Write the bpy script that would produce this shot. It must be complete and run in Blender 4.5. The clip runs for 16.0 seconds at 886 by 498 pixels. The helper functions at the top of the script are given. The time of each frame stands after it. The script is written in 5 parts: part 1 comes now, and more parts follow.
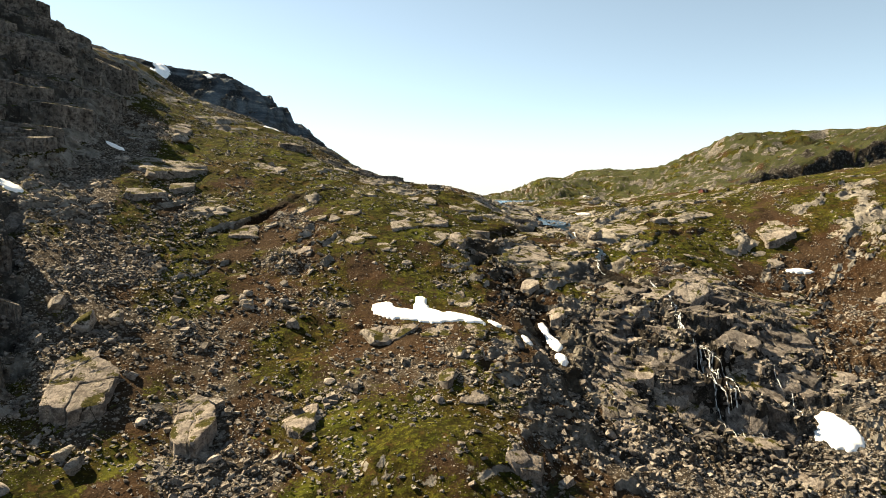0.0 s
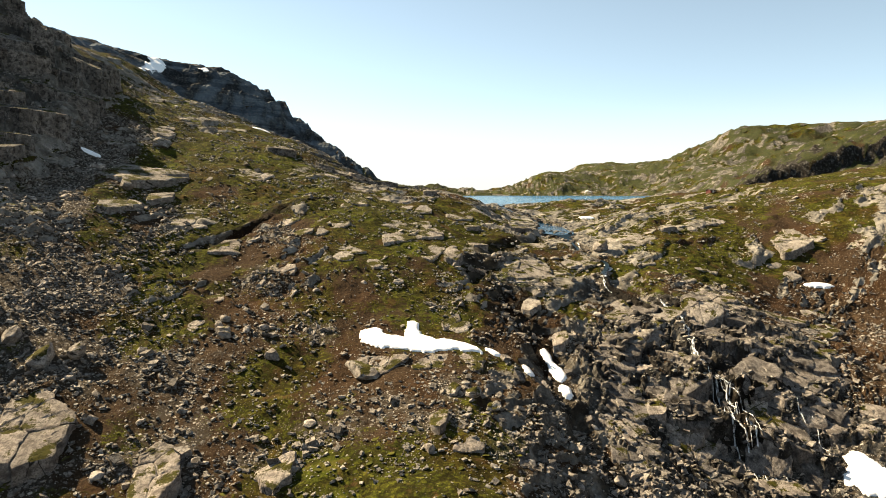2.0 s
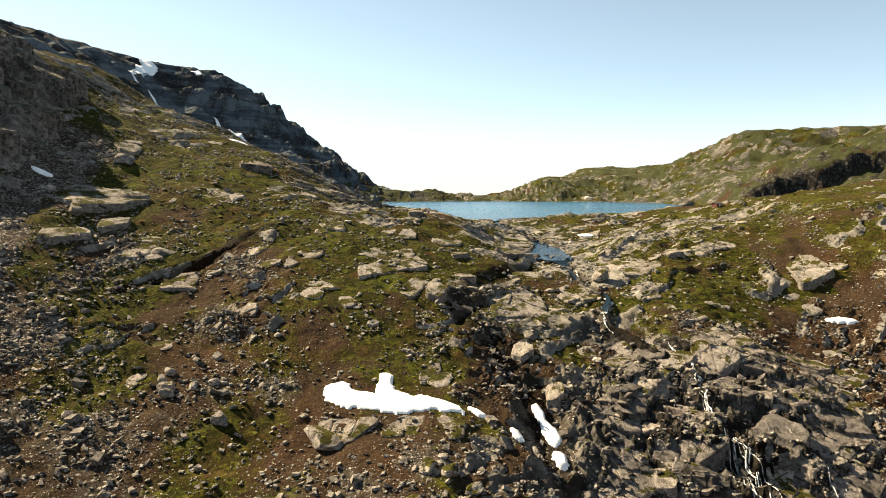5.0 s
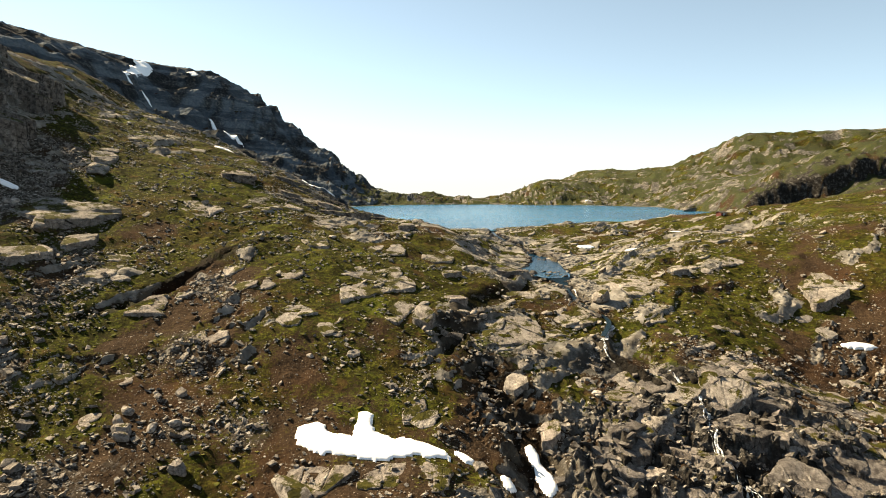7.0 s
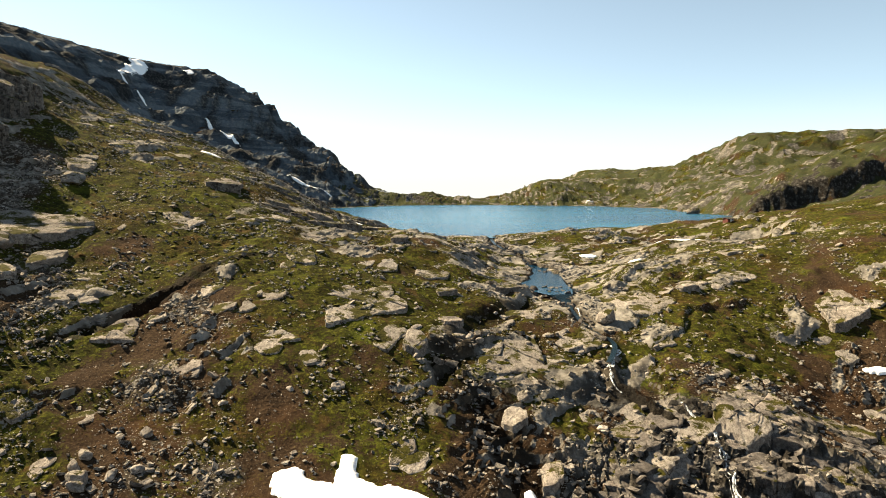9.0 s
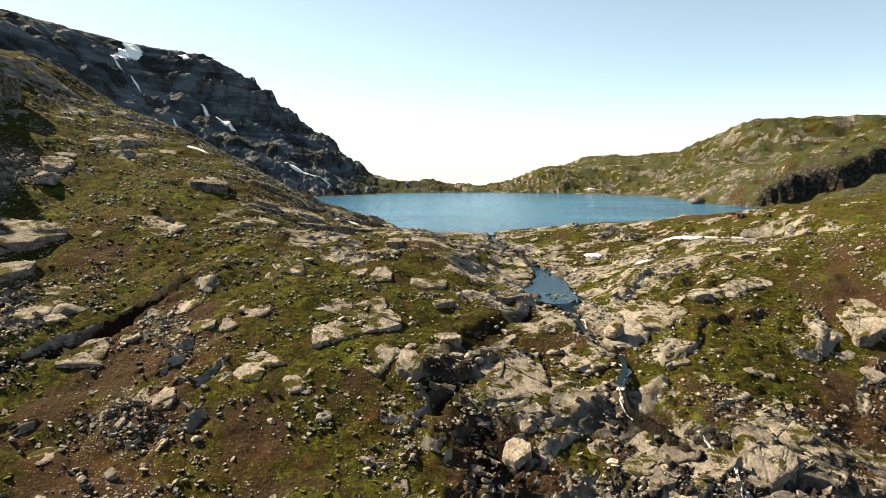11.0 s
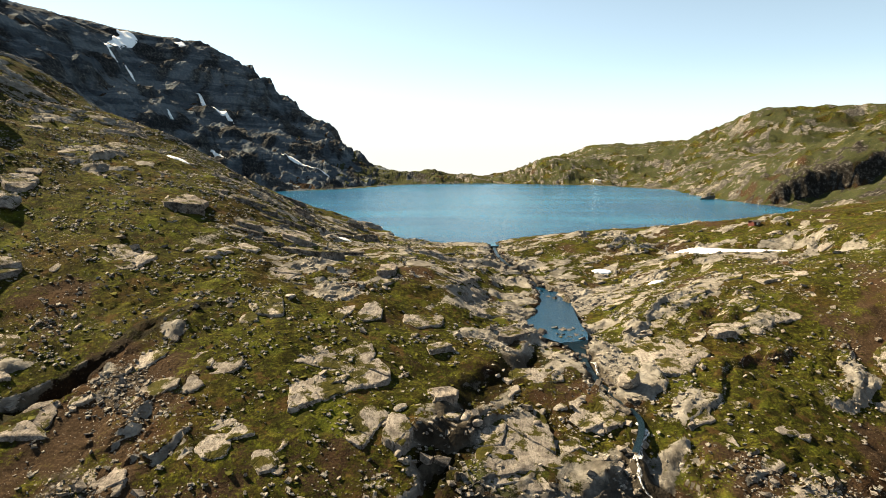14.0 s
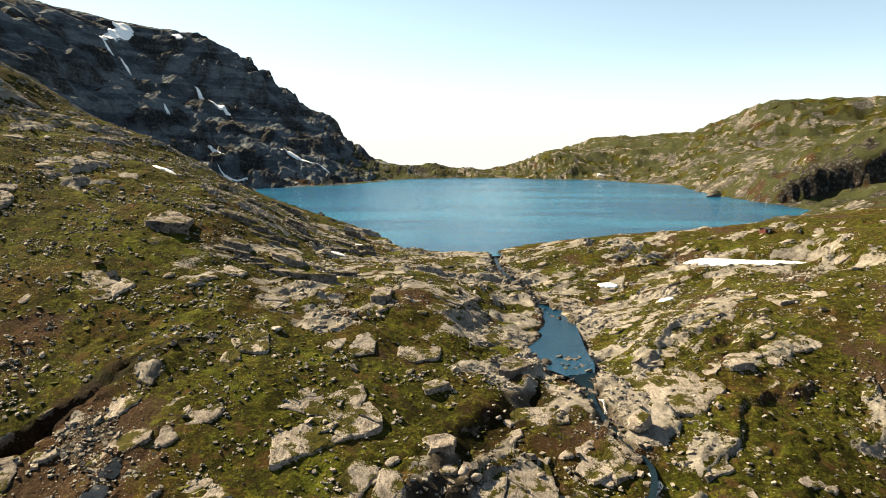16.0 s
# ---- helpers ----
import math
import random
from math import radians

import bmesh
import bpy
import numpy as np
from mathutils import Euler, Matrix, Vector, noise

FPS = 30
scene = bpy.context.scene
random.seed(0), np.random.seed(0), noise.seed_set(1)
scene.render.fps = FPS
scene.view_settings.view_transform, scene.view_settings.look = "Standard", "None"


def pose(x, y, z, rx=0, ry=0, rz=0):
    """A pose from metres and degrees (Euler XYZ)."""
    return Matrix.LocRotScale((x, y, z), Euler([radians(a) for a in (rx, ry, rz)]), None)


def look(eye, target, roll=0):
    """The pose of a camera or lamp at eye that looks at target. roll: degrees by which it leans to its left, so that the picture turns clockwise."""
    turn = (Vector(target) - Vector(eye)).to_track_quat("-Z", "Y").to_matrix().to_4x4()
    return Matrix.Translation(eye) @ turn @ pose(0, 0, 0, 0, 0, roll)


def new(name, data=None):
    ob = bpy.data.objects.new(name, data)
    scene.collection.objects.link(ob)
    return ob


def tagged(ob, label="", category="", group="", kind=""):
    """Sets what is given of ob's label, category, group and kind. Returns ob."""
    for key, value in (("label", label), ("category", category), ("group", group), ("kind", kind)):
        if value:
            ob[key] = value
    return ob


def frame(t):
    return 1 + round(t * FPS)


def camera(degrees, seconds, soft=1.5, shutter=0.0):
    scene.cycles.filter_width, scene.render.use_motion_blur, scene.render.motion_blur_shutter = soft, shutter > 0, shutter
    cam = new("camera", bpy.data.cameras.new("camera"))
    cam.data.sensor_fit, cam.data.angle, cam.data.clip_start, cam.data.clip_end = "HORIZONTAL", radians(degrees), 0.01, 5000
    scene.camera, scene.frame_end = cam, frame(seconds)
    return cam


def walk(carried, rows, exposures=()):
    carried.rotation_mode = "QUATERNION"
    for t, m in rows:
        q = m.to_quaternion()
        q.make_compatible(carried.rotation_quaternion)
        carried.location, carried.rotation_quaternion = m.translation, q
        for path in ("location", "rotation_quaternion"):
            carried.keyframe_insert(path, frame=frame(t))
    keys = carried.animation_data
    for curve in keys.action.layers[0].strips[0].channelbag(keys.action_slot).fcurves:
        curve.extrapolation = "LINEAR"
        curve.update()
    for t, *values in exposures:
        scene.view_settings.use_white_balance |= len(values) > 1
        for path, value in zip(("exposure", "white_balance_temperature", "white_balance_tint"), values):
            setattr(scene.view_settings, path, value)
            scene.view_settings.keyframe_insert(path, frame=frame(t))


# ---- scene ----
cam = camera(67.2, 16.0, soft=0.95)
METRES, EYE, TILT, LEAN, TURN = 80.0, 1.8, -4.3, 0.0, 0.0
ROWS = [
    (0.0, 0.0, 0.0, 0.0, 0.0, 0.0, -0.0),
    (0.5, 0.0027, 0.0286, 0.0155, 0.03, -0.43, 0.03),
    (1.0, 0.0062, 0.0601, 0.0325, 0.06, -0.74, 0.06),
    (1.5, 0.0107, 0.0886, 0.0476, 0.09, -0.78, 0.1),
    (2.0, 0.0163, 0.1202, 0.0617, 0.12, -0.74, 0.12),
    (2.5, 0.0229, 0.1493, 0.0755, 0.14, -0.74, 0.11),
    (3.0, 0.0298, 0.1809, 0.0887, 0.13, -0.72, 0.12),
    (3.5, 0.0358, 0.2096, 0.1002, 0.14, -0.7, 0.11),
    (4.0, 0.0431, 0.24, 0.1124, 0.14, -0.68, 0.11),
    (6.5, 0.077, 0.3783, 0.168, 0.15, -0.64, -0.05),
    (7.0, 0.0821, 0.4065, 0.1793, 0.14, -0.64, -0.08),
    (7.5, 0.0864, 0.432, 0.1892, 0.14, -0.64, -0.09),
    (8.0, 0.0898, 0.4594, 0.2001, 0.14, -0.69, -0.12),
    (8.5, 0.0925, 0.4847, 0.2101, 0.14, -0.75, -0.12),
    (9.0, 0.0953, 0.5121, 0.2224, 0.16, -0.85, -0.15),
    (11.5, 0.1054, 0.6461, 0.2915, 0.28, -2.58, -0.13),
    (12.0, 0.1077, 0.6735, 0.3081, 0.33, -2.83, -0.13),
    (12.5, 0.1097, 0.6987, 0.3237, 0.35, -3.01, -0.14),
    (13.0, 0.1125, 0.7254, 0.3421, 0.4, -3.23, -0.15),
    (13.5, 0.1152, 0.7499, 0.3593, 0.45, -3.42, -0.17),
    (14.0, 0.1175, 0.7766, 0.378, 0.5, -3.64, -0.19),
    (14.5, 0.1195, 0.8011, 0.3952, 0.54, -3.85, -0.18),
    (15.0, 0.1216, 0.8275, 0.4139, 0.6, -4.09, -0.18),
    (15.5, 0.1236, 0.8516, 0.4311, 0.64, -4.34, -0.17),
    (16.0, 0.1261, 0.8773, 0.45, 0.68, -4.59, -0.16),
]
walk(cam, [(t, pose(0, 0, EYE, TILT, LEAN, TURN) @ pose(METRES * x, METRES * y, METRES * z, 90 + pitch, roll, yaw)) for t, x, y, z, yaw, pitch, roll in ROWS], exposures=((0.0, 1.93, 7100, 8), (16.0, 1.93, 7100, 8)))

# ---- world, sun ----
SUN_EL, SUN_AZ = 39.0, -60.0  # degrees above the horizon, degrees from straight ahead (minus: to the left)
world = bpy.data.worlds.new("world")
scene.world = world
world.use_nodes = True
wn = world.node_tree
sky = wn.nodes.new("ShaderNodeTexSky")
sky.sky_type, sky.sun_disc = "NISHITA", False
sky.sun_elevation, sky.sun_rotation = radians(SUN_EL), radians(SUN_AZ)
sky.altitude, sky.air_density, sky.dust_density, sky.ozone_density = 1100.0, 0.75, 0.35, 1.5
pale = wn.nodes.new("ShaderNodeHueSaturation")
pale.inputs["Saturation"].default_value, pale.inputs["Value"].default_value = 0.57, 1.04
wn.links.new(sky.outputs[0], pale.inputs["Color"])
cool = wn.nodes.new("ShaderNodeMix")
cool.data_type, cool.blend_type = "RGBA", "MULTIPLY"
cool.inputs[0].default_value, cool.inputs[7].default_value = 1.0, (0.86, 1.02, 1.05, 1)
wn.links.new(pale.outputs[0], cool.inputs[6])
wn.links.new(cool.outputs[2], wn.nodes["Background"].inputs[0])
wn.nodes["Background"].inputs[1].default_value = 0.05
sun_data = bpy.data.lights.new("sun", "SUN")
sun_data.energy, sun_data.angle, sun_data.color = 5.0, radians(0.53), (1.0, 0.84, 0.6)
sun = new("sun", sun_data)
sun_way = Vector((math.sin(radians(SUN_AZ)) * math.cos(radians(SUN_EL)), math.cos(radians(SUN_AZ)) * math.cos(radians(SUN_EL)), math.sin(radians(SUN_EL))))
sun.matrix_world = look(sun_way * 400, (0, 0, 0))


# ---- noise on arrays ----
def hashed(ix, iy, seed):
    h = (ix.astype(np.int64) * 374761393 + iy.astype(np.int64) * 668265263 + seed * 1274126177) & 0xFFFFFFFF
    h = ((h ^ (h >> 13)) * 1274126177) & 0xFFFFFFFF
    h = ((h ^ (h >> 16)) * 2246822519) & 0xFFFFFFFF
    return ((h ^ (h >> 15)) & 0xFFFFFF) / 16777215.0


def vnoise(x, y, seed=0):
    """Smooth noise from -1 to 1, one cell a unit."""
    x, y = np.asarray(x, float), np.asarray(y, float)
    ix, iy = np.floor(x), np.floor(y)
    u, v = x - ix, y - iy
    u, v = u * u * u * (u * (u * 6 - 15) + 10), v * v * v * (v * (v * 6 - 15) + 10)
    a, b = hashed(ix, iy, seed), hashed(ix + 1, iy, seed)
    c, d = hashed(ix, iy + 1, seed), hashed(ix + 1, iy + 1, seed)
    return 2 * ((a + (b - a) * u) * (1 - v) + (c + (d - c) * u) * v) - 1


def fbm(x, y, octaves, seed=0, gain=0.5):
    total, size, amount = 0.0, 1.0, 1.0
    for k in range(octaves):
        ca, sa = math.cos(0.6 * k + 0.3), math.sin(0.6 * k + 0.3)
        total = total + amount * vnoise((x * ca - y * sa) * size, (x * sa + y * ca) * size, seed + 17 * k)
        size, amount = size * 2.03, amount * gain
    return total


def cells(x, y, seed=0):
    """Broken blocks: distance to the nearest centre, gap to the second, and that block's own number from 0 to 1."""
    ix, iy = np.floor(x), np.floor(y)
    f1, f2 = np.full(x.shape, 9.0), np.full(x.shape, 9.0)
    own = np.zeros(x.shape)
    for dx in (-1, 0, 1):
        for dy in (-1, 0, 1):
            cx, cy = ix + dx, iy + dy
            d = np.hypot(cx + hashed(cx, cy, seed) - x, cy + hashed(cx, cy, seed + 5) - y)
            near = d < f1
            f2 = np.where(near, f1, np.minimum(f2, d))
            own = np.where(near, hashed(cx, cy, seed + 9), own)
            f1 = np.where(near, d, f1)
    return f1, f2 - f1, own


def ramp(a, b, v):
    t = np.clip((v - a) / (b - a), 0, 1)
    return t * t * (3 - 2 * t)


# ---- materials ----
def material(name, rough=0.9, spec=0.3):
    m = bpy.data.materials.new(name)
    m.use_nodes = True
    nt = m.node_tree
    b = nt.nodes["Principled BSDF"]
    b.inputs["Roughness"].default_value, b.inputs["Specular IOR Level"].default_value = rough, spec
    return m, nt, b


def node(nt, kind, **values):
    n = nt.nodes.new(kind)
    for key, v in values.items():
        key = key.replace("_", " ")
        if isinstance(v, bpy.types.NodeSocket):
            nt.links.new(v, n.inputs[key])
        else:
            n.inputs[key].default_value = v
    return n


def blend(nt, fac, a, b, mode="MIX"):
    n = nt.nodes.new("ShaderNodeMix")
    n.data_type, n.blend_type = "RGBA", mode
    for slot, v in ((0, fac), (6, a), (7, b)):
        if isinstance(v, bpy.types.NodeSocket):
            nt.links.new(v, n.inputs[slot])
        else:
            n.inputs[slot].default_value = v if slot == 0 else (*v, 1)
    return n.outputs[2]


def maths(nt, op, a, b=0.0, c=0.0):
    n = nt.nodes.new("ShaderNodeMath")
    n.operation = op
    for slot, v in enumerate((a, b, c)):
        if isinstance(v, bpy.types.NodeSocket):
            nt.links.new(v, n.inputs[slot])
        else:
            n.inputs[slot].default_value = v
    return n.outputs[0]


def stops(nt, fac, *rows):
    n = nt.nodes.new("ShaderNodeValToRGB")
    nt.links.new(fac, n.inputs[0])
    e = n.color_ramp.elements
    while len(e) < len(rows):
        e.new(0.5)
    for k, (at, colour) in zip(e, rows):
        k.position, k.color = at, (*colour, 1)
    return n.outputs[0]


def soft(nt, value, lo, hi):
    n = nt.nodes.new("ShaderNodeMapRange")
    n.interpolation_type = "SMOOTHSTEP"
    nt.links.new(value, n.inputs[0])
    n.inputs[1].default_value, n.inputs[2].default_value = lo, hi
    return n.outputs[0]


def grain(nt, where, scale, detail=6, rough=0.6, stretch=None):
    if stretch:
        mp = nt.nodes.new("ShaderNodeMapping")
        nt.links.new(where, mp.inputs[0])
        mp.inputs["Scale"].default_value, mp.inputs["Rotation"].default_value = stretch[0], [radians(a) for a in stretch[1]]
        where = mp.outputs[0]
    return node(nt, "ShaderNodeTexNoise", Vector=where, Scale=scale, Detail=detail, Roughness=rough).outputs[0]


def pebbles(nt, where, scale):
    bent = blend(nt, 0.1, where, node(nt, "ShaderNodeTexNoise", Vector=where, Scale=scale * 0.8, Detail=3).outputs["Color"])
    n = node(nt, "ShaderNodeTexVoronoi", Vector=bent, Scale=scale)
    n.distance = "MANHATTAN"
    return n.outputs["Distance"], n.outputs["Color"]


def bump(nt, b, height, distance, strength=1.0, under=None):
    n = node(nt, "ShaderNodeBump", Height=height, Distance=distance, Strength=strength)
    if under:
        nt.links.new(under, n.inputs["Normal"])
    nt.links.new(n.outputs[0], b.inputs["Normal"])
    return n.outputs[0]


def make_ground():
    m, nt, b = material("mountain_ground", 1.0, 0.03)
    at = nt.nodes.new("ShaderNodeTexCoord").outputs["Object"]
    cover = nt.nodes.new("ShaderNodeAttribute")
    cover.attribute_name = "cover"
    sep = nt.nodes.new("ShaderNodeSeparateColor")
    nt.links.new(cover.outputs["Color"], sep.inputs[0])
    wide, mid, fine = grain(nt, at, 0.07, 4), grain(nt, at, 0.45, 8, 0.65), grain(nt, at, 2.6, 8, 0.7)
    streak = grain(nt, at, 0.5, 6, 0.65, ((1.0, 0.25, 2.5), (0, 0, -40)))
    peb_d, peb_c = pebbles(nt, at, 1.5)
    small_d, small_c = pebbles(nt, at, 4.2)
    tone = nt.nodes.new("ShaderNodeSeparateColor")
    nt.links.new(peb_c, tone.inputs[0])
    tone2 = nt.nodes.new("ShaderNodeSeparateColor")
    nt.links.new(small_c, tone2.inputs[0])
    soil = stops(nt, fine, (0.25, (0.013, 0.0085, 0.0055)), (0.5, (0.042, 0.027, 0.016)), (0.75, (0.095, 0.066, 0.043)))
    soil = blend(nt, soft(nt, wide, 0.45, 0.65), soil, (0.052, 0.028, 0.014), "MIX")
    soil = blend(nt, soft(nt, fine, 0.35, 0.7), blend(nt, 0.55, soil, (0.02, 0.013, 0.008)), soil)
    gravel = stops(nt, tone.outputs[0], (0.0, (0.05, 0.042, 0.036)), (0.5, (0.11, 0.095, 0.081)), (1.0, (0.25, 0.222, 0.192)))
    gravel = blend(nt, soft(nt, peb_d, 0.35, 0.7), gravel, (0.045, 0.036, 0.027))
    turf = stops(nt, mid, (0.3, (0.017, 0.02, 0.004)), (0.45, (0.052, 0.058, 0.008)), (0.58, (0.092, 0.091, 0.013)), (0.72, (0.086, 0.058, 0.017)))
    turf = blend(nt, soft(nt, fine, 0.4, 0.62), blend(nt, 0.75, turf, (0.009, 0.01, 0.0025)), turf)
    turf = blend(nt, soft(nt, wide, 0.5, 0.66), turf, blend(nt, 0.55, turf, (0.05, 0.027, 0.008)))
    clump = grain(nt, at, 1.15, 6, 0.65)
    turf = blend(nt, soft(nt, clump, 0.57, 0.46), turf, blend(nt, 0.72, turf, (0.012, 0.0095, 0.0035)))
    rust = grain(nt, at, 0.3, 6, 0.7)
    turf = blend(nt, soft(nt, rust, 0.54, 0.64), turf, blend(nt, 0.7, turf, (0.06, 0.034, 0.014)))
    lime = grain(nt, at, 0.11, 6, 0.65)
    turf = blend(nt, soft(nt, lime, 0.54, 0.66), turf, blend(nt, 0.3, turf, (0.1, 0.12, 0.014)))
    # far turf dulled in colour to stand in for distance haze
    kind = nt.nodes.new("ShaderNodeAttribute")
    kind.attribute_name = "dark_shade_haze"
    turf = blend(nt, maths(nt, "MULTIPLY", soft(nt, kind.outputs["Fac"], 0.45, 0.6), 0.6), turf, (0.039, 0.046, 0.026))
    rock = stops(nt, mid, (0.3, (0.08, 0.07, 0.058)), (0.5, (0.18, 0.166, 0.145)), (0.7, (0.3, 0.28, 0.248)))
    rock = blend(nt, soft(nt, streak, 0.55, 0.7), rock, (0.11, 0.1, 0.088))
    rock = blend(nt, maths(nt, "MULTIPLY", soft(nt, kind.outputs["Fac"], 0.55, 0.7), 0.6), rock, (0.12, 0.118, 0.112))
    # shade painted into crag and scarp rock, blue haze into far rock
    shade_haze_tint = blend(nt, soft(nt, kind.outputs["Fac"], 1.0, 2.0), (0.17, 0.158, 0.15), (0.75, 0.94, 1.18))
    rock = blend(nt, maths(nt, "MULTIPLY", maths(nt, "MINIMUM", kind.outputs["Fac"], 1.0), soft(nt, mid, 0.8, 0.45)), rock, blend(nt, 1.0, rock, shade_haze_tint, "MULTIPLY"))
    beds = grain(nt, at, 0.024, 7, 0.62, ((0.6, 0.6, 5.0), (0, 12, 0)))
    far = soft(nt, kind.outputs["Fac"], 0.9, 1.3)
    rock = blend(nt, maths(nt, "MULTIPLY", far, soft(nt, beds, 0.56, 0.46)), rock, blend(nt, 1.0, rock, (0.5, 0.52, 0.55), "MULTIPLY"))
    rock = blend(nt, soft(nt, fine, 0.55, 0.75), rock, blend(nt, 0.6, rock, (0.06, 0.055, 0.045)))
    ragged = maths(nt, "MULTIPLY_ADD", fine, 0.9, -0.45)
    ragged = maths(nt, "MULTIPLY_ADD", mid, 0.7, maths(nt, "SUBTRACT", ragged, 0.35))
    coarse = grain(nt, at, 0.14, 7, 0.7)
    ragged = maths(nt, "MULTIPLY_ADD", maths(nt, "SUBTRACT", coarse, 0.5), 0.7, ragged)
    colour = blend(nt, soft(nt, maths(nt, "ADD", sep.outputs[2], ragged), 0.42, 0.58), soil, gravel)
    colour = blend(nt, soft(nt, maths(nt, "ADD", sep.outputs[1], ragged), 0.4, 0.62), colour, turf)
    bare = soft(nt, maths(nt, "ADD", sep.outputs[0], ragged), 0.45, 0.55)
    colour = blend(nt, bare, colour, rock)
    # stones of two sizes, lying apart in turf and close in scree
    there = maths(nt, "MULTIPLY_ADD", sep.outputs[2], 0.42, maths(nt, "MULTIPLY", maths(nt, "SUBTRACT", wide, 0.5), 0.5))
    there = maths(nt, "MULTIPLY_ADD", sep.outputs[1], -0.2, there)
    rise = None
    for distance, share, shade_of, size, offset in ((peb_d, tone.outputs[0], tone.outputs[1], 0.55, -0.24), (small_d, tone2.outputs[0], tone2.outputs[1], 0.6, -0.19)):
        room = maths(nt, "ADD", maths(nt, "MULTIPLY_ADD", share, size, offset), there)
        stone = maths(nt, "MULTIPLY", soft(nt, maths(nt, "SUBTRACT", room, distance), 0.0, 0.07), maths(nt, "SUBTRACT", 1.0, maths(nt, "MULTIPLY", bare, 0.8)))
        colour = blend(nt, stone, colour, stops(nt, shade_of, (0.0, (0.07, 0.06, 0.052)), (0.45, (0.18, 0.158, 0.137)), (1.0, (0.44, 0.4, 0.352))))
        rise = stone if rise is None else maths(nt, "ADD", rise, maths(nt, "MULTIPLY", stone, 0.5))
    # darkens damp ground, and paints the trench's shade
    damp_and_shade = soft(nt, maths(nt, "ADD", cover.outputs["Alpha"], ragged), 0.3, 0.7)
    colour = blend(nt, damp_and_shade, colour, blend(nt, 0.86, colour, (0.25, 0.22, 0.18), "MULTIPLY"))
    nt.links.new(maths(nt, "MULTIPLY_ADD", damp_and_shade, -0.25, 1.0), b.inputs["Roughness"])
    nt.links.new(colour, b.inputs["Base Color"])
    crags = bump(nt, b, maths(nt, "MULTIPLY", coarse, soft(nt, kind.outputs["Fac"], 0.4, 0.6)), 3.0, 0.9)
    first = bump(nt, b, maths(nt, "ADD", mid, maths(nt, "MULTIPLY", clump, 0.7)), 0.45, 0.85, crags)
    second = bump(nt, b, rise, 0.2, 0.9, first)
    bump(nt, b, fine, 0.2, 1.0, second)
    return m


def make_rock(name, dark, lightc, moss):
    m, nt, b = material(name, 0.95, 0.07)
    at = nt.nodes.new("ShaderNodeTexCoord").outputs["Object"]
    info = nt.nodes.new("ShaderNodeObjectInfo")
    geo = nt.nodes.new("ShaderNodeNewGeometry")
    own = maths(nt, "ADD", info.outputs["Random"], geo.outputs["Random Per Island"])
    shift = nt.nodes.new("ShaderNodeVectorMath")
    shift.operation = "SCALE"
    nt.links.new(info.outputs["Location"], shift.inputs[0])
    shift.inputs["Scale"].default_value = 0.37
    add = nt.nodes.new("ShaderNodeVectorMath")
    nt.links.new(at, add.inputs[0]), nt.links.new(shift.outputs[0], add.inputs[1])
    at = add.outputs[0]
    wide, mid, fine = grain(nt, at, 0.3, 5, 0.6), grain(nt, at, 0.9, 8, 0.7), grain(nt, at, 4.5, 8, 0.75)
    layer = grain(nt, at, 0.9, 7, 0.7, ((3.2, 0.3, 3.2), (0, 0, -40)))
    bent = blend(nt, 0.12, at, node(nt, "ShaderNodeTexNoise", Vector=at, Scale=1.1, Detail=4).outputs["Color"])
    long_way = nt.nodes.new("ShaderNodeMapping")
    nt.links.new(bent, long_way.inputs[0])
    long_way.inputs["Scale"].default_value, long_way.inputs["Rotation"].default_value = (1.0, 0.42, 1.0), (0, 0, radians(-40))
    crack = node(nt, "ShaderNodeTexVoronoi", Vector=long_way.outputs[0], Scale=0.42)
    crack.feature = "DISTANCE_TO_EDGE"
    chink = node(nt, "ShaderNodeTexVoronoi", Vector=long_way.outputs[0], Scale=1.5)
    chink.feature = "DISTANCE_TO_EDGE"
    deep = maths(nt, "MULTIPLY", soft(nt, crack.outputs[0], 0.02, 0.004), soft(nt, wide, 0.48, 0.58))
    small = maths(nt, "MULTIPLY", soft(nt, chink.outputs[0], 0.05, 0.01), soft(nt, mid, 0.52, 0.64))
    c = blend(nt, soft(nt, mid, 0.34, 0.62), dark, lightc)
    c = blend(nt, soft(nt, wide, 0.42, 0.62), blend(nt, 0.35, c, dark), c)
    c = blend(nt, soft(nt, layer, 0.5, 0.6), c, blend(nt, 0.5, c, (0.062, 0.052, 0.045)))
    c = blend(nt, soft(nt, fine, 0.5, 0.62), c, blend(nt, 0.6, c, (0.045, 0.039, 0.034)))
    c = blend(nt, maths(nt, "MAXIMUM", deep, maths(nt, "MULTIPLY", small, 0.6)), c, (0.03, 0.025, 0.02))
    hue = node(nt, "ShaderNodeHueSaturation", Color=c, Value=maths(nt, "MULTIPLY_ADD", own, 0.42, 0.55))
    c = hue.outputs[0]
    up = nt.nodes.new("ShaderNodeSeparateXYZ")
    nt.links.new(geo.outputs["Normal"], up.inputs[0])
    grown = soft(nt, maths(nt, "ADD", maths(nt, "MULTIPLY", up.outputs[2], 0.3), maths(nt, "ADD", wide, maths(nt, "MULTIPLY", fine, 0.3))), 1.0 - moss, 1.06 - moss)
    c = blend(nt, grown, c, stops(nt, mid, (0.3, (0.012, 0.012, 0.003)), (0.5, (0.036, 0.034, 0.006)), (0.7, (0.07, 0.058, 0.012))))
    nt.links.new(c, b.inputs["Base Color"])
    first = bump(nt, b, maths(nt, "ADD", mid, layer), 0.22, 0.8)
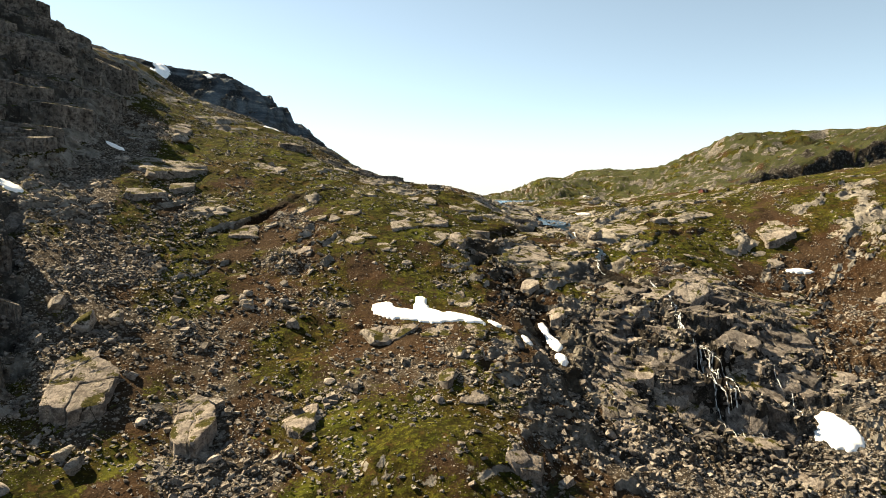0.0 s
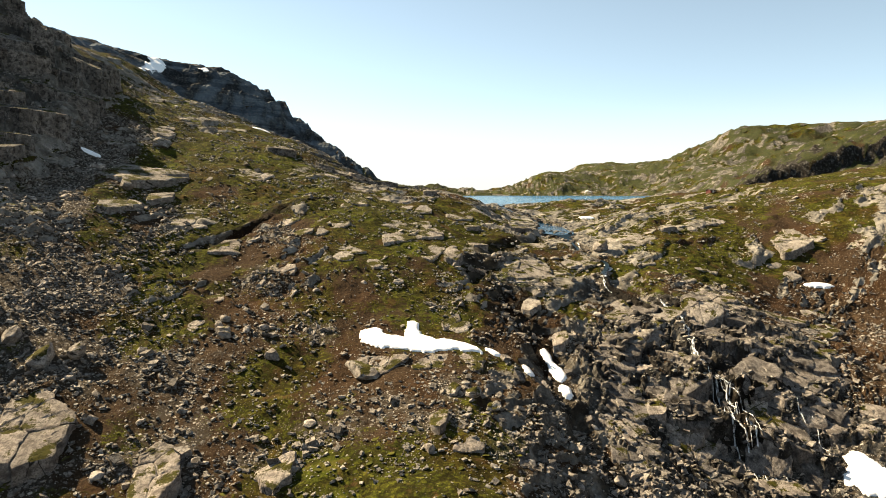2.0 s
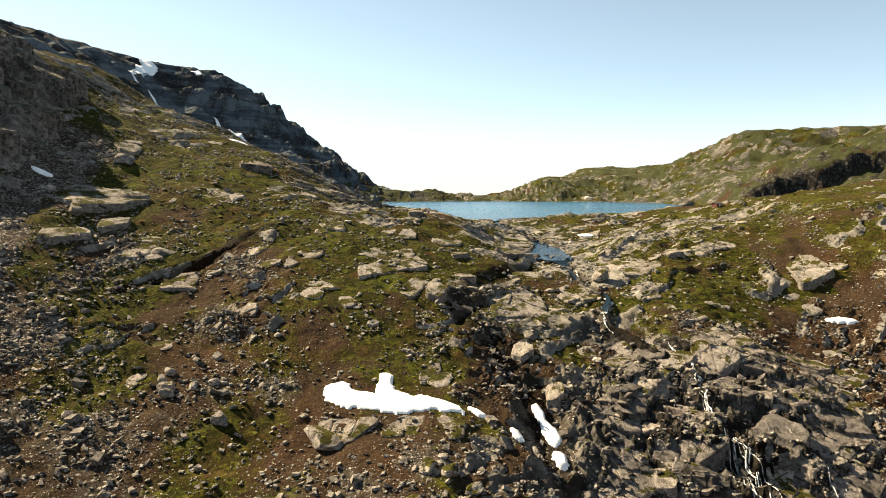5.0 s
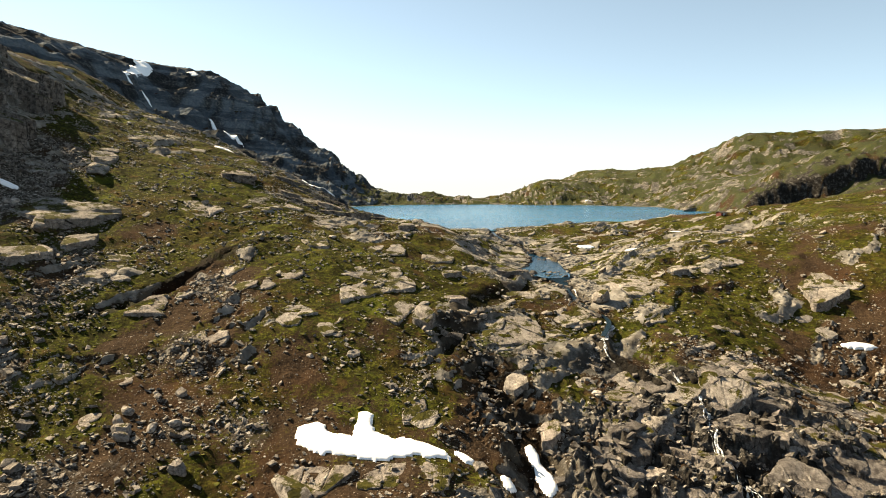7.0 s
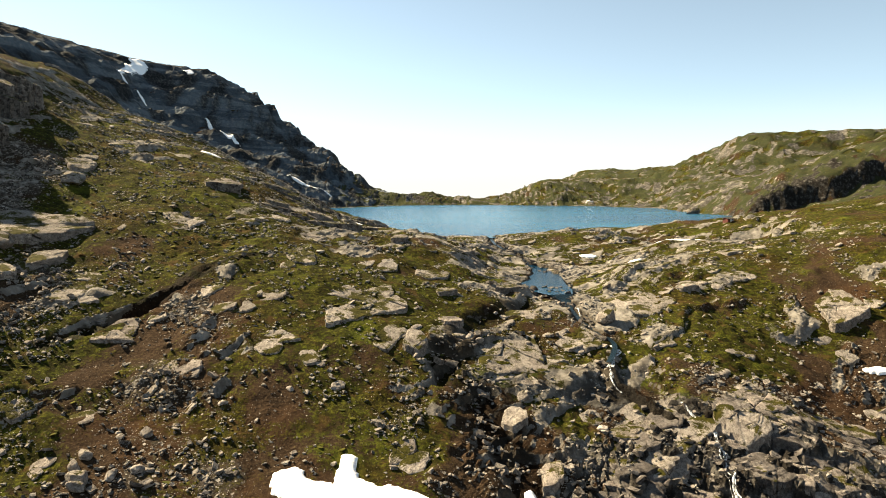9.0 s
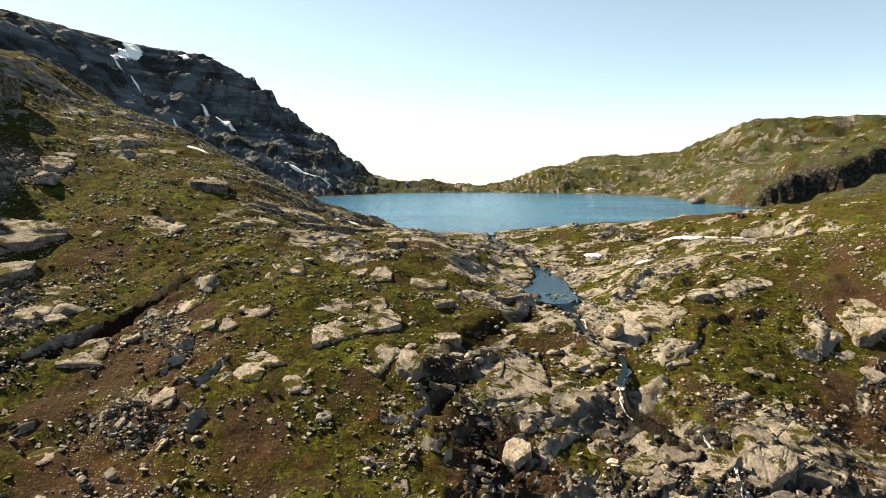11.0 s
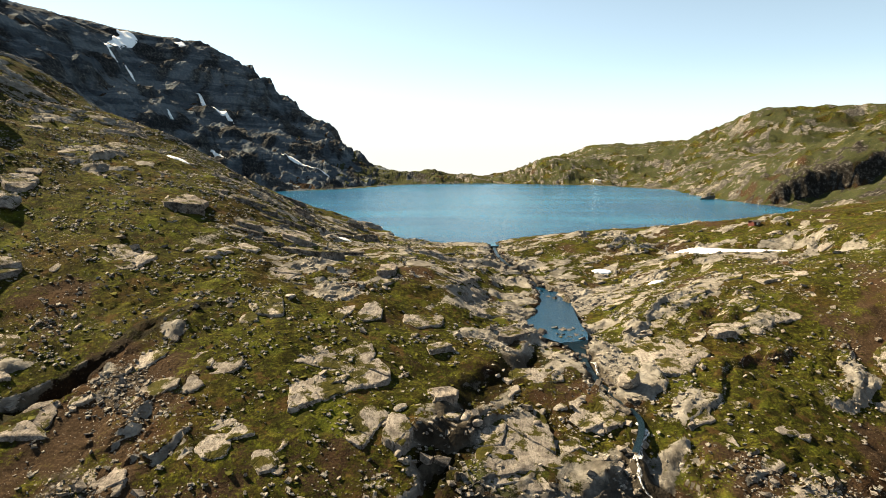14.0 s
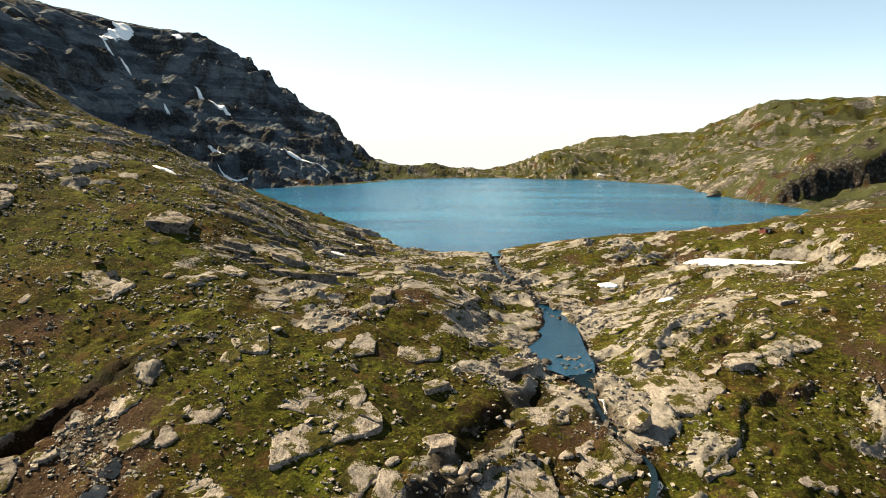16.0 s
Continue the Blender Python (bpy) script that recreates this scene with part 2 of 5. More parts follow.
    second = bump(nt, b, maths(nt, "MAXIMUM", deep, maths(nt, "MULTIPLY", small, 0.5)), -0.15, 0.9, first)
    bump(nt, b, fine, 0.12, 0.9, second)
    return m


def make_plain(name, a, c, scale, rough, relief=0.02, spec=0.3):
    m, nt, b = material(name, rough, spec)
    at = nt.nodes.new("ShaderNodeTexCoord").outputs["Object"]
    fine = grain(nt, at, scale, 6, 0.6)
    nt.links.new(blend(nt, soft(nt, fine, 0.35, 0.65), a, c), b.inputs["Base Color"])
    bump(nt, b, fine, relief, 0.7)
    return m


def make_water(name, deep, shallow, wave, rough):
    m, nt, b = material(name, rough, 0.5)
    at = nt.nodes.new("ShaderNodeTexCoord").outputs["Object"]
    gust = grain(nt, at, 0.012, 4, 0.55, ((0.6, 2.2, 1), (0, 0, 8)))
    nt.links.new(blend(nt, soft(nt, gust, 0.4, 0.62), deep, shallow), b.inputs["Base Color"])
    b.inputs["IOR"].default_value = 1.333
    ripple = grain(nt, at, wave, 5, 0.6, ((1, 1.6, 1), (0, 0, 15)))
    bump(nt, b, ripple, 0.35 / wave, 0.85)
    return m


def make_foam():
    m, nt, b = material("falling_water", 0.3, 0.5)
    at = nt.nodes.new("ShaderNodeTexCoord").outputs["Object"]
    run = grain(nt, at, 2.2, 6, 0.75, ((2.2, 0.7, 0.45), (0, 0, 0)))
    nt.links.new(blend(nt, soft(nt, run, 0.45, 0.65), (0.3, 0.31, 0.32), (0.8, 0.83, 0.85)), b.inputs["Base Color"])
    nt.links.new(soft(nt, run, 0.4, 0.54), b.inputs["Alpha"])
    bump(nt, b, run, 0.12, 0.8)
    return m


M_GROUND = make_ground()
M_ROCK = make_rock("grey_gneiss", (0.14, 0.121, 0.105), (0.37, 0.336, 0.298), 0.09)
M_DARK = make_rock("dark_wet_gneiss", (0.032, 0.028, 0.026), (0.2, 0.18, 0.165), 0.0)
M_BROWN = make_rock("brown_lichened_gneiss", (0.09, 0.076, 0.067), (0.34, 0.3, 0.264), 0.06)
# the crags' shade is put into this colour; lakeside outcrops share it
M_CRAG = make_rock("shade_dark_gneiss", (0.022, 0.019, 0.017), (0.25, 0.225, 0.2), 0.08)
M_STONE = make_rock("loose_stone", (0.12, 0.104, 0.091), (0.385, 0.347, 0.306), -0.3)
M_CHIP = make_rock("pale_stone", (0.18, 0.162, 0.142), (0.44, 0.41, 0.365), -0.4)
M_SNOW = make_plain("old_snow", (0.86, 0.87, 0.88), (0.93, 0.93, 0.93), 0.9, 0.6, 0.12)
M_LAKE = make_water("lake_water", (0.003, 0.052, 0.118), (0.008, 0.098, 0.178), 0.5, 0.16)
M_BROOK = make_water("brook_water", (0.003, 0.026, 0.055), (0.006, 0.04, 0.08), 2.0, 0.14)
M_STREAM = make_water("stream_water", (0.002, 0.008, 0.013), (0.004, 0.014, 0.021), 3.0, 0.32)
M_FOAM = make_foam()
M_HEATH = make_plain("heath_tufts", (0.03, 0.034, 0.005), (0.085, 0.08, 0.012), 0.4, 0.95, 0.05, 0.1)
M_RED = make_plain("red_painted_boards", (0.06, 0.014, 0.011), (0.1, 0.022, 0.016), 3.0, 0.75)
M_ROOF = make_plain("dark_turf_roof", (0.035, 0.03, 0.028), (0.07, 0.06, 0.05), 2.0, 0.9, 0.05)
M_TRIM = make_plain("pale_painted_trim", (0.55, 0.53, 0.49), (0.66, 0.64, 0.6), 4.0, 0.6, 0.005)
M_PANE, pane_nt, pane_b = material("window_pane", 0.05, 0.6)
pane_b.inputs["Base Color"].default_value = (0.015, 0.02, 0.025, 1)
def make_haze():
    """A glowing white sheet painted as horizon haze, thinning out upwards."""
    m = bpy.data.materials.new("glowing_haze")
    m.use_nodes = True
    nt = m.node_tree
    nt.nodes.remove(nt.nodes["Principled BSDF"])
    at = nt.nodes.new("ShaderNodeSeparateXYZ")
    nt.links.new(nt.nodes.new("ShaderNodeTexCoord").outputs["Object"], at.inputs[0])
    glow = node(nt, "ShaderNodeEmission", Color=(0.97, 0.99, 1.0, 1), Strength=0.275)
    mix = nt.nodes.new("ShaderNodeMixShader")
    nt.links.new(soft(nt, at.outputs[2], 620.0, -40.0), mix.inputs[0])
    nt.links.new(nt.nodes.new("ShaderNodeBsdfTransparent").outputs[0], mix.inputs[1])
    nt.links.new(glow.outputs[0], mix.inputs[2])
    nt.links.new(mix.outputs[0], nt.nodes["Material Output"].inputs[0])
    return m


M_HAZE = make_haze()


# ---- building tools ----
def mesh_of(name, verts, faces, mat, smooth=False):
    """A mesh from arrays of places and of equal-sided faces."""
    verts, faces = np.asarray(verts, np.float32), np.asarray(faces, np.int32)
    me = bpy.data.meshes.new(name)
    n, k = faces.shape
    me.vertices.add(len(verts)), me.loops.add(n * k), me.polygons.add(n)
    me.vertices.foreach_set("co", verts.ravel())
    me.loops.foreach_set("vertex_index", faces.ravel())
    me.polygons.foreach_set("loop_start", np.arange(0, n * k, k, dtype=np.int32))
    me.polygons.foreach_set("use_smooth", np.full(n, smooth))
    me.update(calc_edges=True)
    me.materials.append(mat)
    return me


def part(name, bm, mat, parent, label=""):
    me = bpy.data.meshes.new(name)
    bm.to_mesh(me), bm.free()
    me.materials.append(mat)
    ob = new(name, me)
    ob.parent = parent
    return tagged(ob, label)


def box_bm(x0, x1, y0, y1, z0, z1, bevel=0.0):
    bm = bmesh.new()
    bmesh.ops.create_cube(bm, size=1.0)
    for v in bm.verts:
        v.co = ((x0 + x1) / 2 + v.co.x * (x1 - x0), (y0 + y1) / 2 + v.co.y * (y1 - y0), (z0 + z1) / 2 + v.co.z * (z1 - z0))
    if bevel:
        bmesh.ops.bevel(bm, geom=bm.edges[:], offset=bevel, segments=1, affect="EDGES")
    return bm


def sheet_faces(rows, cols):
    i = np.arange(rows * cols).reshape(rows, cols)
    return np.stack([i[:-1, :-1], i[:-1, 1:], i[1:, 1:], i[1:, :-1]], -1).reshape(-1, 4)


# ---- the lie of the land: cross-sections of the valley, heights in metres above the lake ----
ACROSS = np.array([-150, -105, -75, -45, -20, 5, 30, 55, 80, 110, 150.0])
SECTIONS = {
    70: (-17.9, -23.7, -28.6, -32.4, -33.9, -33.8, -39.7, -44.5, -43.3, -38.6, -32.2),
    95: (0.5, -10, -14.2, -22.9, -25.9, -24.3, -33.8, -37.7, -35.5, -29.4, -23.2),
    120: (19.6, 3.2, -4.9, -13.7, -15.9, -18, -23, -23.4, -25.3, -22.1, -14.2),
    145: (39.1, 16, 5.4, -3.6, -4, -8.2, -13.6, -13.6, -20.6, -15.5, -4.6),
    170: (65.9, 30.9, 12.6, 6.7, 4.1, -2, -7.2, -7.6, -10, -3.4, 4.2),
    200: (74.4, 38.3, 21.4, 16.7, 7.9, 4.3, -5.5, -1.8, 0.3, 5.4, 9.5),
    235: (63, 39.4, 29.9, 20.9, 6.9, 2.1, -2.7, -4.6, -0.1, 5, 11.8),
    270: (59.7, 44.3, 33.1, 15.5, 4, -0.1, 0.4, 2, -1.9, 3, 12.6),
}
FAR_ACROSS = np.array([-600, -420, -310, -230, -170, -120, -70, 0, 60, 120, 190, 260, 370, 600.0])
FAR_SECTIONS = {
    300: (203, 130, 84, 54, 46, 43, 21, -1, 1, 6, 16, 22, 40, 80),
    400: (200, 155, 98, 48, 20, 14, 0, -11, -11, -7, 1, 14, 42, 86),
    540: (193, 160, 127, 70, 26, -6, -9, -9, -10, -12, 2, 28, 56, 92),
    680: (189, 168, 140, 87, 53, 32, 7, -8, -9, -6, 0, 24, 43, 95),
    800: (189, 162, 153, 134, 89, 50, 14, 11, 7, 24, 23, 37, 87, 79),
    950: (195, 152, 121, 90, 70, 12, -14, -15, -4, 15, 43, 44, 48, 15),
}
# the lake's shore, from the outlet round by the right
SHORE = np.array([(10, 273), (26, 274), (32, 285), (50, 301), (73, 317), (97, 325), (122, 335), (165, 377), (194, 413), (190, 440), (184, 484), (186, 560), (194, 616), (149, 701), (45, 739), (-11, 725), (-41, 692), (-65, 636), (-103, 589), (-134, 567), (-118, 500), (-89, 450), (-61, 371), (-36, 343), (-10, 293), (-6, 277)], float)
# the outlet brook: x, y, level, half its width
BROOK = np.array([(24, 281, -0.05, 0.9), (23.3, 268, -0.3, 0.4), (23.3, 254, -0.6, 0.35), (24.5, 245, -1.2, 0.4), (28.8, 231, -2.8, 0.3), (31.0, 224, -4.3, 0.6), (33.6, 219, -4.9, 2.2), (33.2, 211, -4.95, 2.9), (32.0, 204, -5.0, 3.3), (30.8, 197, -5.0, 3.8), (29.6, 190, -5.0, 4.4), (30.6, 183.5, -5.05, 3.7), (31.8, 179.5, -5.3, 2.2), (32.4, 176.5, -6.4, 0.7), (32.5, 170.8, -7.5, 0.55), (34.5, 164, -9.0, 0.35), (37, 156, -10.2, 0.35), (34.2, 148, -11.4, 0.35), (33.5, 143.5, -12.6, 0.4), (37.5, 141, -13.6, 0.35), (41, 136.5, -15.6, 0.35), (45, 134, -17.3, 0.4)])
RAVINE = np.array([(24, 172, 1.0, 0.6), (18, 163, 1.1, 0.5), (12.4, 155.5, 1.2, 0.5), (9.6, 148, 1.2, 0.5), (8.2, 141, 1.0, 0.4), (13, 134, 1.2, 0.6), (17.5, 126, 1.8, 1.2), (18.5, 116, 2.4, 2.0), (21, 103, 2.0, 3.0), (26, 90, 2.0, 3.5)])
TRENCH = np.array([(-50, 136.5, 0.2, 0.2), (-46, 142, 1.1, 0.3), (-43.4, 145.6, 2.0, 0.5), (-41.2, 149, 1.9, 0.4), (-38.8, 152.6, 0.8, 0.2), (-37.2, 155.5, 0.2, 0.1), (-35.2, 160, 0.6, 0.15), (-31, 164, 0.5, 0.15), (-28, 166, 0.1, 0.1)])


def station_weights(stations, v):
    """Smooth weights of uneven stations at the places v."""
    v, n = np.clip(v, stations[0], stations[-1]), len(stations)
    i = np.clip(np.searchsorted(stations, v, side="right") - 1, 0, n - 2)
    h = stations[i + 1] - stations[i]
    u = (v - stations[i]) / h
    lo, hi, r = np.maximum(i - 1, 0), np.minimum(i + 2, n - 1), np.arange(len(v))
    w = np.zeros((len(v), n))
    rise, fall = (u ** 3 - 2 * u ** 2 + u) * h / (stations[i + 1] - stations[lo]), (u ** 3 - u ** 2) * h / (stations[hi] - stations[i])
    for k, amount in ((i, 2 * u ** 3 - 3 * u ** 2 + 1 - fall), (i + 1, 3 * u ** 2 - 2 * u ** 3 + rise), (lo, -rise), (hi, fall)):
        w[r, k] += amount
    return w


def along(path, x, y):
    """Distance to a line of stations, and the stations' other numbers at the nearest place."""
    best, values = np.full(x.shape, 1e9), [np.zeros(x.shape) for _ in range(path.shape[1] - 2)]
    for a, b in zip(path[:-1], path[1:]):
        d = b[:2] - a[:2]
        t = np.clip(((x - a[0]) * d[0] + (y - a[1]) * d[1]) / (d @ d), 0, 1)
        far = np.hypot(x - a[0] - t * d[0], y - a[1] - t * d[1])
        near = far < best
        best = np.where(near, far, best)
        for k in range(len(values)):
            values[k] = np.where(near, a[2 + k] + t * (b[2 + k] - a[2 + k]), values[k])
    return best, values


def inside(ring, x, y):
    odd = np.zeros(x.shape, bool)
    for a, b in zip(ring, np.roll(ring, -1, 0)):
        if a[1] != b[1]:
            odd ^= ((a[1] > y) != (b[1] > y)) & (x < (b[0] - a[0]) * (y - a[1]) / (b[1] - a[1]) + a[0])
    return odd


def spread(lo, a, b, hi, step, grow):
    """Coordinates, even from a to b and ever wider beyond."""
    middle = list(np.arange(a, b, step))
    up, d, v = [], step, middle[-1]
    while v < hi:
        d *= 1 + grow
        v += d
        up.append(v)
    down, d, v = [], step, middle[0]
    while v > lo:
        d *= 1 + grow * 3
        v -= d
        down.append(v)
    return np.array(down[::-1] + middle + up)


side = spread(0, 0, 112, 2600, 0.52, 0.021)
side = side[side >= 0]
GX = np.concatenate([-side[:0:-1], side])
GY = spread(-900, 68, 282, 950, 0.52, 0.01)
GY = np.concatenate([GY, GY[-1] + np.cumsum(7.0 * 1.09 ** np.arange(1, 43))])
X, Y = np.meshgrid(GX, GY)


def landform():
    near = station_weights(np.array(list(SECTIONS), float), GY) @ np.array(list(SECTIONS.values()), float) @ station_weights(ACROSS, GX).T
    far = station_weights(np.array(list(FAR_SECTIONS), float), GY) @ np.array(list(FAR_SECTIONS.values()), float) @ station_weights(FAR_ACROSS, GX).T
    k = np.maximum(ramp(265, 305, Y), ramp(125, 150, np.abs(X)) * ramp(60, 120, Y))
    z = near * (1 - k) + far * k
    # the valley goes on down behind, the land falls away beyond the far rim
    z -= 0.3 * np.clip(70 - Y, 0, 150) * ramp(0, 40, 70 - Y)
    z += 0.55 * np.clip(np.abs(X) - 150, 0, 250) * ramp(140, 40, Y)
    z -= ramp(1050, 2200, Y) * 420
    # hollows in the skyline of the right-hand hill
    for deep, x0, y0, wide, long in ((13, 170, 1080, 75, 130), (8, 292, 912, 36, 60), (9, 412, 795, 58, 110), (4, 490, 782, 40, 110)):
        z -= deep * np.exp(-((X - x0) / wide) ** 2 - ((Y - y0) / long) ** 2)
    # the shoulder above the crags
    z += (6 + 2 * ramp(235, 210, Y)) * ramp(-98, -122, X) * ramp(175, 205, Y) * ramp(315, 275, Y) * ramp(-240, -170, X)
    # the cliff of the crags: a steep face that turns its back to the sun
    foot = X + 86 + 0.2 * (Y - 160) + 2.5 * vnoise(Y / 9, Y * 0, 14) + 1.2 * vnoise(Y / 3.1, X / 9, 15)
    z += (2.2 * ramp(0.5, -2.5, foot) * ramp(-40, -10, foot) - 2.0 * ramp(14, 2, foot) * ramp(-5, 0, foot)) * ramp(133, 146, Y) * ramp(205, 185, Y)
    # the craggy spur low on the left
    edge = -0.62 * Y - 2 + 2.0 * vnoise(Y * 0.15, Y * 0, 4)
    z += 5.5 * ramp(edge - 1.5, edge - 5.0, X) * ramp(80, 88, Y) * ramp(150, 120, Y) * ramp(-125, -100, X)
    return z


Z = landform()
slope0 = np.hypot(*np.gradient(Z, GY, GX))
warp = 6 * fbm(X / 38, Y / 38, 3, 2)
falls_zone = ramp(1.15, 0.7, np.hypot((X - 47) / 24, (Y - 116) / 24))
crags = np.clip(ramp(-86, -104, X + 0.12 * (Y - 180)) * ramp(120, 150, Y) * ramp(232, 206, Y) + ramp(0, -4, X + 0.62 * Y) * ramp(140, 122, Y) * ramp(80, 88, Y), 0, 1)
headwall = ramp(0, 14, X) * ramp(75, 62, X) * ramp(160, 146, Y)
far_cliff = ramp(0.38, 0.75, slope0) * ramp(330, 420, Y)
rocky = np.clip(0.42 + 0.55 * fbm(X / 17 + 3, Y / 17, 4, 11) + 0.45 * headwall + 0.8 * falls_zone + crags + far_cliff - 0.6 * np.exp(-(((X + 2) / 15) ** 2 + ((Y - 88) / 10) ** 2)), 0, 1)

# ledges that strike from near left to far right, with their steep side to the right
across_strike = 0.77 * X - 0.64 * Y + warp
crest = np.zeros_like(Z)
strike_x, strike_y = (0.64 * X + 0.77 * Y), (0.77 * X - 0.64 * Y)
_, joint, jag = cells(strike_x / 5.2 + 0.4 * vnoise(X / 4, Y / 4, 8), strike_y / 2.6, 23)
_, joint_b, jag_b = cells(strike_x / 1.9, strike_y / 1.3 + 0.3 * vnoise(X / 2, Y / 2, 9), 24)
jag = 0.7 * jag + 0.3 * jag_b
for wave, lift, seed in ((15.0, 1.2, 21), (7.0, 0.6, 22)):
    s = across_strike / wave + 0.7 * fbm(X / 30, Y / 30, 2, seed) + (jag - 0.5) * 2.6 / wave
    f = s - np.floor(s)
    tooth = np.where(f < 0.9, f / 0.9, (1 - f) / 0.1) - 0.5
    own = 0.5 + 0.9 * vnoise(np.floor(s) * 3.1 + 0.5, (0.64 * X + 0.77 * Y) / 26, seed + 3)
    own = np.clip(own, 0, 1.3) * ramp(0.3, 0.7, rocky) * ramp(1100, 500, Y) * (1 - 0.75 * ramp(-8, -20, X) * ramp(-75, -60, X) * ramp(146, 132, Y))
    Z += lift * (tooth + 0.25) * own * (1 + 0.3 * headwall)
    crest = np.maximum(crest, ramp(0.3, 0.75, f + 0.4 * fbm(X / 6, Y / 6, 3, seed + 6)) * np.clip(own * 1.4, 0, 1))

# benches: level treads with steep risers, in the rock band, the crags and the far cliffs
for rise, amount, seed in ((2.2, np.clip(0.6 * falls_zone + 0.3 * headwall, 0, 0.8), 31), (5.5, 0.95 * crags, 32), (17.0, 0.55 * far_cliff, 33), (6.0, 0.75 * ramp(300, 400, Y) * ramp(0.15, 0.35, slope0), 34)):
    tilt = Z + (0.16 + 0.3 * falls_zone) * X - 0.05 * Y + (jag - 0.5) * rise * (0.5 if rise < 5.8 else 0.12) + rise * (0.9 if rise < 17 else 0.5) * fbm(X / (rise * 4.5), Y / (rise * 4.5), 3, seed)
    q = tilt / rise
    f = q - np.floor(q)
    Z += amount * rise * (ramp(0.62 if rise > 5.8 else 0.78, 0.97, f) - f)
    if rise == 17.0:
        tread = ramp(0.7, 0.45, f) * amount

# steep steps of the rock band that turn their backs to the sun
for x0, y0, run, rise, x1, x2, seed in ((47, 105.5, -0.3, 4.4, 35, 56, 35), (47, 114, -0.35, 3.2, 37, 58, 36), (46, 124, -0.3, 1.6, 38, 60, 37), (54, 133, -0.3, 2.0, 46, 66, 38)):
    ahead = Y - y0 - run * (X - x0) + 1.6 * fbm(X / 6, Y / 6, 3, seed) + (jag - 0.5) * 2.4
    Z += rise * (ramp(-0.5, 0.5, ahead) - 0.5) * ramp(8, 0.5, np.abs(ahead)) * ramp(x1 - 4, x1 + 3, X) * ramp(x2 + 4, x2 - 3, X)

Z += 2.6 * np.exp(-((X - 3) / 7) ** 2 - ((Y - 79) / 6) ** 2) * ramp(14, 10.5, X)

# broken blocks and hummocks; ice-smoothed backs above the falls
whaleback = ramp(8, 16, X) * ramp(60, 50, X) * ramp(126, 140, Y) * ramp(182, 174, Y)
reach = ramp(700, 250, Y)
for size, lift, seed in ((4.6, 1.0, 41), (2.2, 0.6, 42), (1.35, 0.3, 43)):
    tx, ty = (0.64 * X + 0.77 * Y) / (size * 1.6), (0.77 * X - 0.64 * Y) / size
    f1, gap, own = cells(tx + 0.35 * vnoise(X / 3, Y / 3, 7), ty, seed)
    Z += lift * (own - 0.5) * ramp(0.0, 0.16, gap) * ramp(0.4, 0.8, rocky) * reach * (1 - 0.45 * falls_zone) * (1 - 0.75 * whaleback) * (1 - 0.3 * headwall)
    Z -= 0.3 * lift * ramp(0.12, 0.0, gap) * ramp(0.45, 0.8, rocky) * reach * (1 - 0.6 * whaleback)
Z += 0.45 * fbm(X / 7, Y / 7, 4, 51) * reach + 0.1 * fbm(X / 1.6, Y / 1.6, 2, 52) * ramp(400, 250, Y)
Z += 6 * fbm(X / 60, Y / 60, 5, 53, 0.55) * ramp(300, 480, Y) * (0.3 + far_cliff) + 2.4 * fbm(X / 20, Y / 20, 4, 54, 0.5) * ramp(290, 400, Y)
gully = np.abs(fbm((0.35 * X + 0.94 * Y) / 34, (0.94 * X - 0.35 * Y) / 130, 4, 55, 0.6))
Z -= 4.5 * ramp(0.3, 0.0, gully) * far_cliff * ramp(-40, -110, X)
for size, lift, seed in ((13.0, 1.0, 57), (6.0, 0.6, 58)):
    f1, gap, own = cells((0.9 * X + 0.44 * Y) / size + 0.4 * vnoise(X / size, Y / size, 59), (0.9 * Y - 0.44 * X) / (size * 1.7), seed)
    Z += (lift * (own - 0.5) * ramp(0.0, 0.14, gap) - 0.5 * lift * ramp(0.1, 0.0, gap)) * ramp(300, 360, Y) * ramp(1100, 800, Y)
# the scarp behind the headland
scarp = Y - 447 + -0.15 * (X - 190) + 4 * fbm(X / 16, Y / 16, 3, 56) + 7 * (jag - 0.5)
Z += 12 * ramp(-3, 3, scarp) * ramp(120, 20, scarp) * ramp(184, 205, X) * ramp(420, 300, X)

# ravine, trench and brook
for path, wide, sway in ((RAVINE, 3.0, 1.6), (TRENCH, 0.7, 1.3)):
    d, (deep, half) = along(path, X + sway * vnoise(X / 4, Y / 4, 61) + 0.6 * sway * vnoise(X / 1.7, Y / 1.7, 66), Y + 0.5 * sway * vnoise(X / 2.1, Y / 2.1, 67))
    half = half * (0.6 + 1.2 * hashed(np.floor(Y / 3.1), np.floor(X / 3.7), 68))
    Z -= deep * np.clip((half + wide - d) / (half * 0.6 + wide), 0, 1)
d, (level, half) = along(BROOK, X + 1.1 * vnoise(X / 3.2, Y / 3.2, 62) + 0.5 * vnoise(X / 1.3, Y / 1.3, 64), Y + 1.1 * vnoise(X / 3.2, Y / 3.2, 63))
brook_d = d - half
bank_top = level + 0.5 + 0.16 * np.maximum(brook_d, 0) + 0.5 * fbm(X / 4, Y / 4, 3, 65)
Z = Z + np.minimum(0, bank_top - Z) * ramp(16, 6, brook_d) * ramp(139, 146, Y)
Z = Z + (level - 0.4 - Z) * ramp(1.3, -0.2, brook_d)

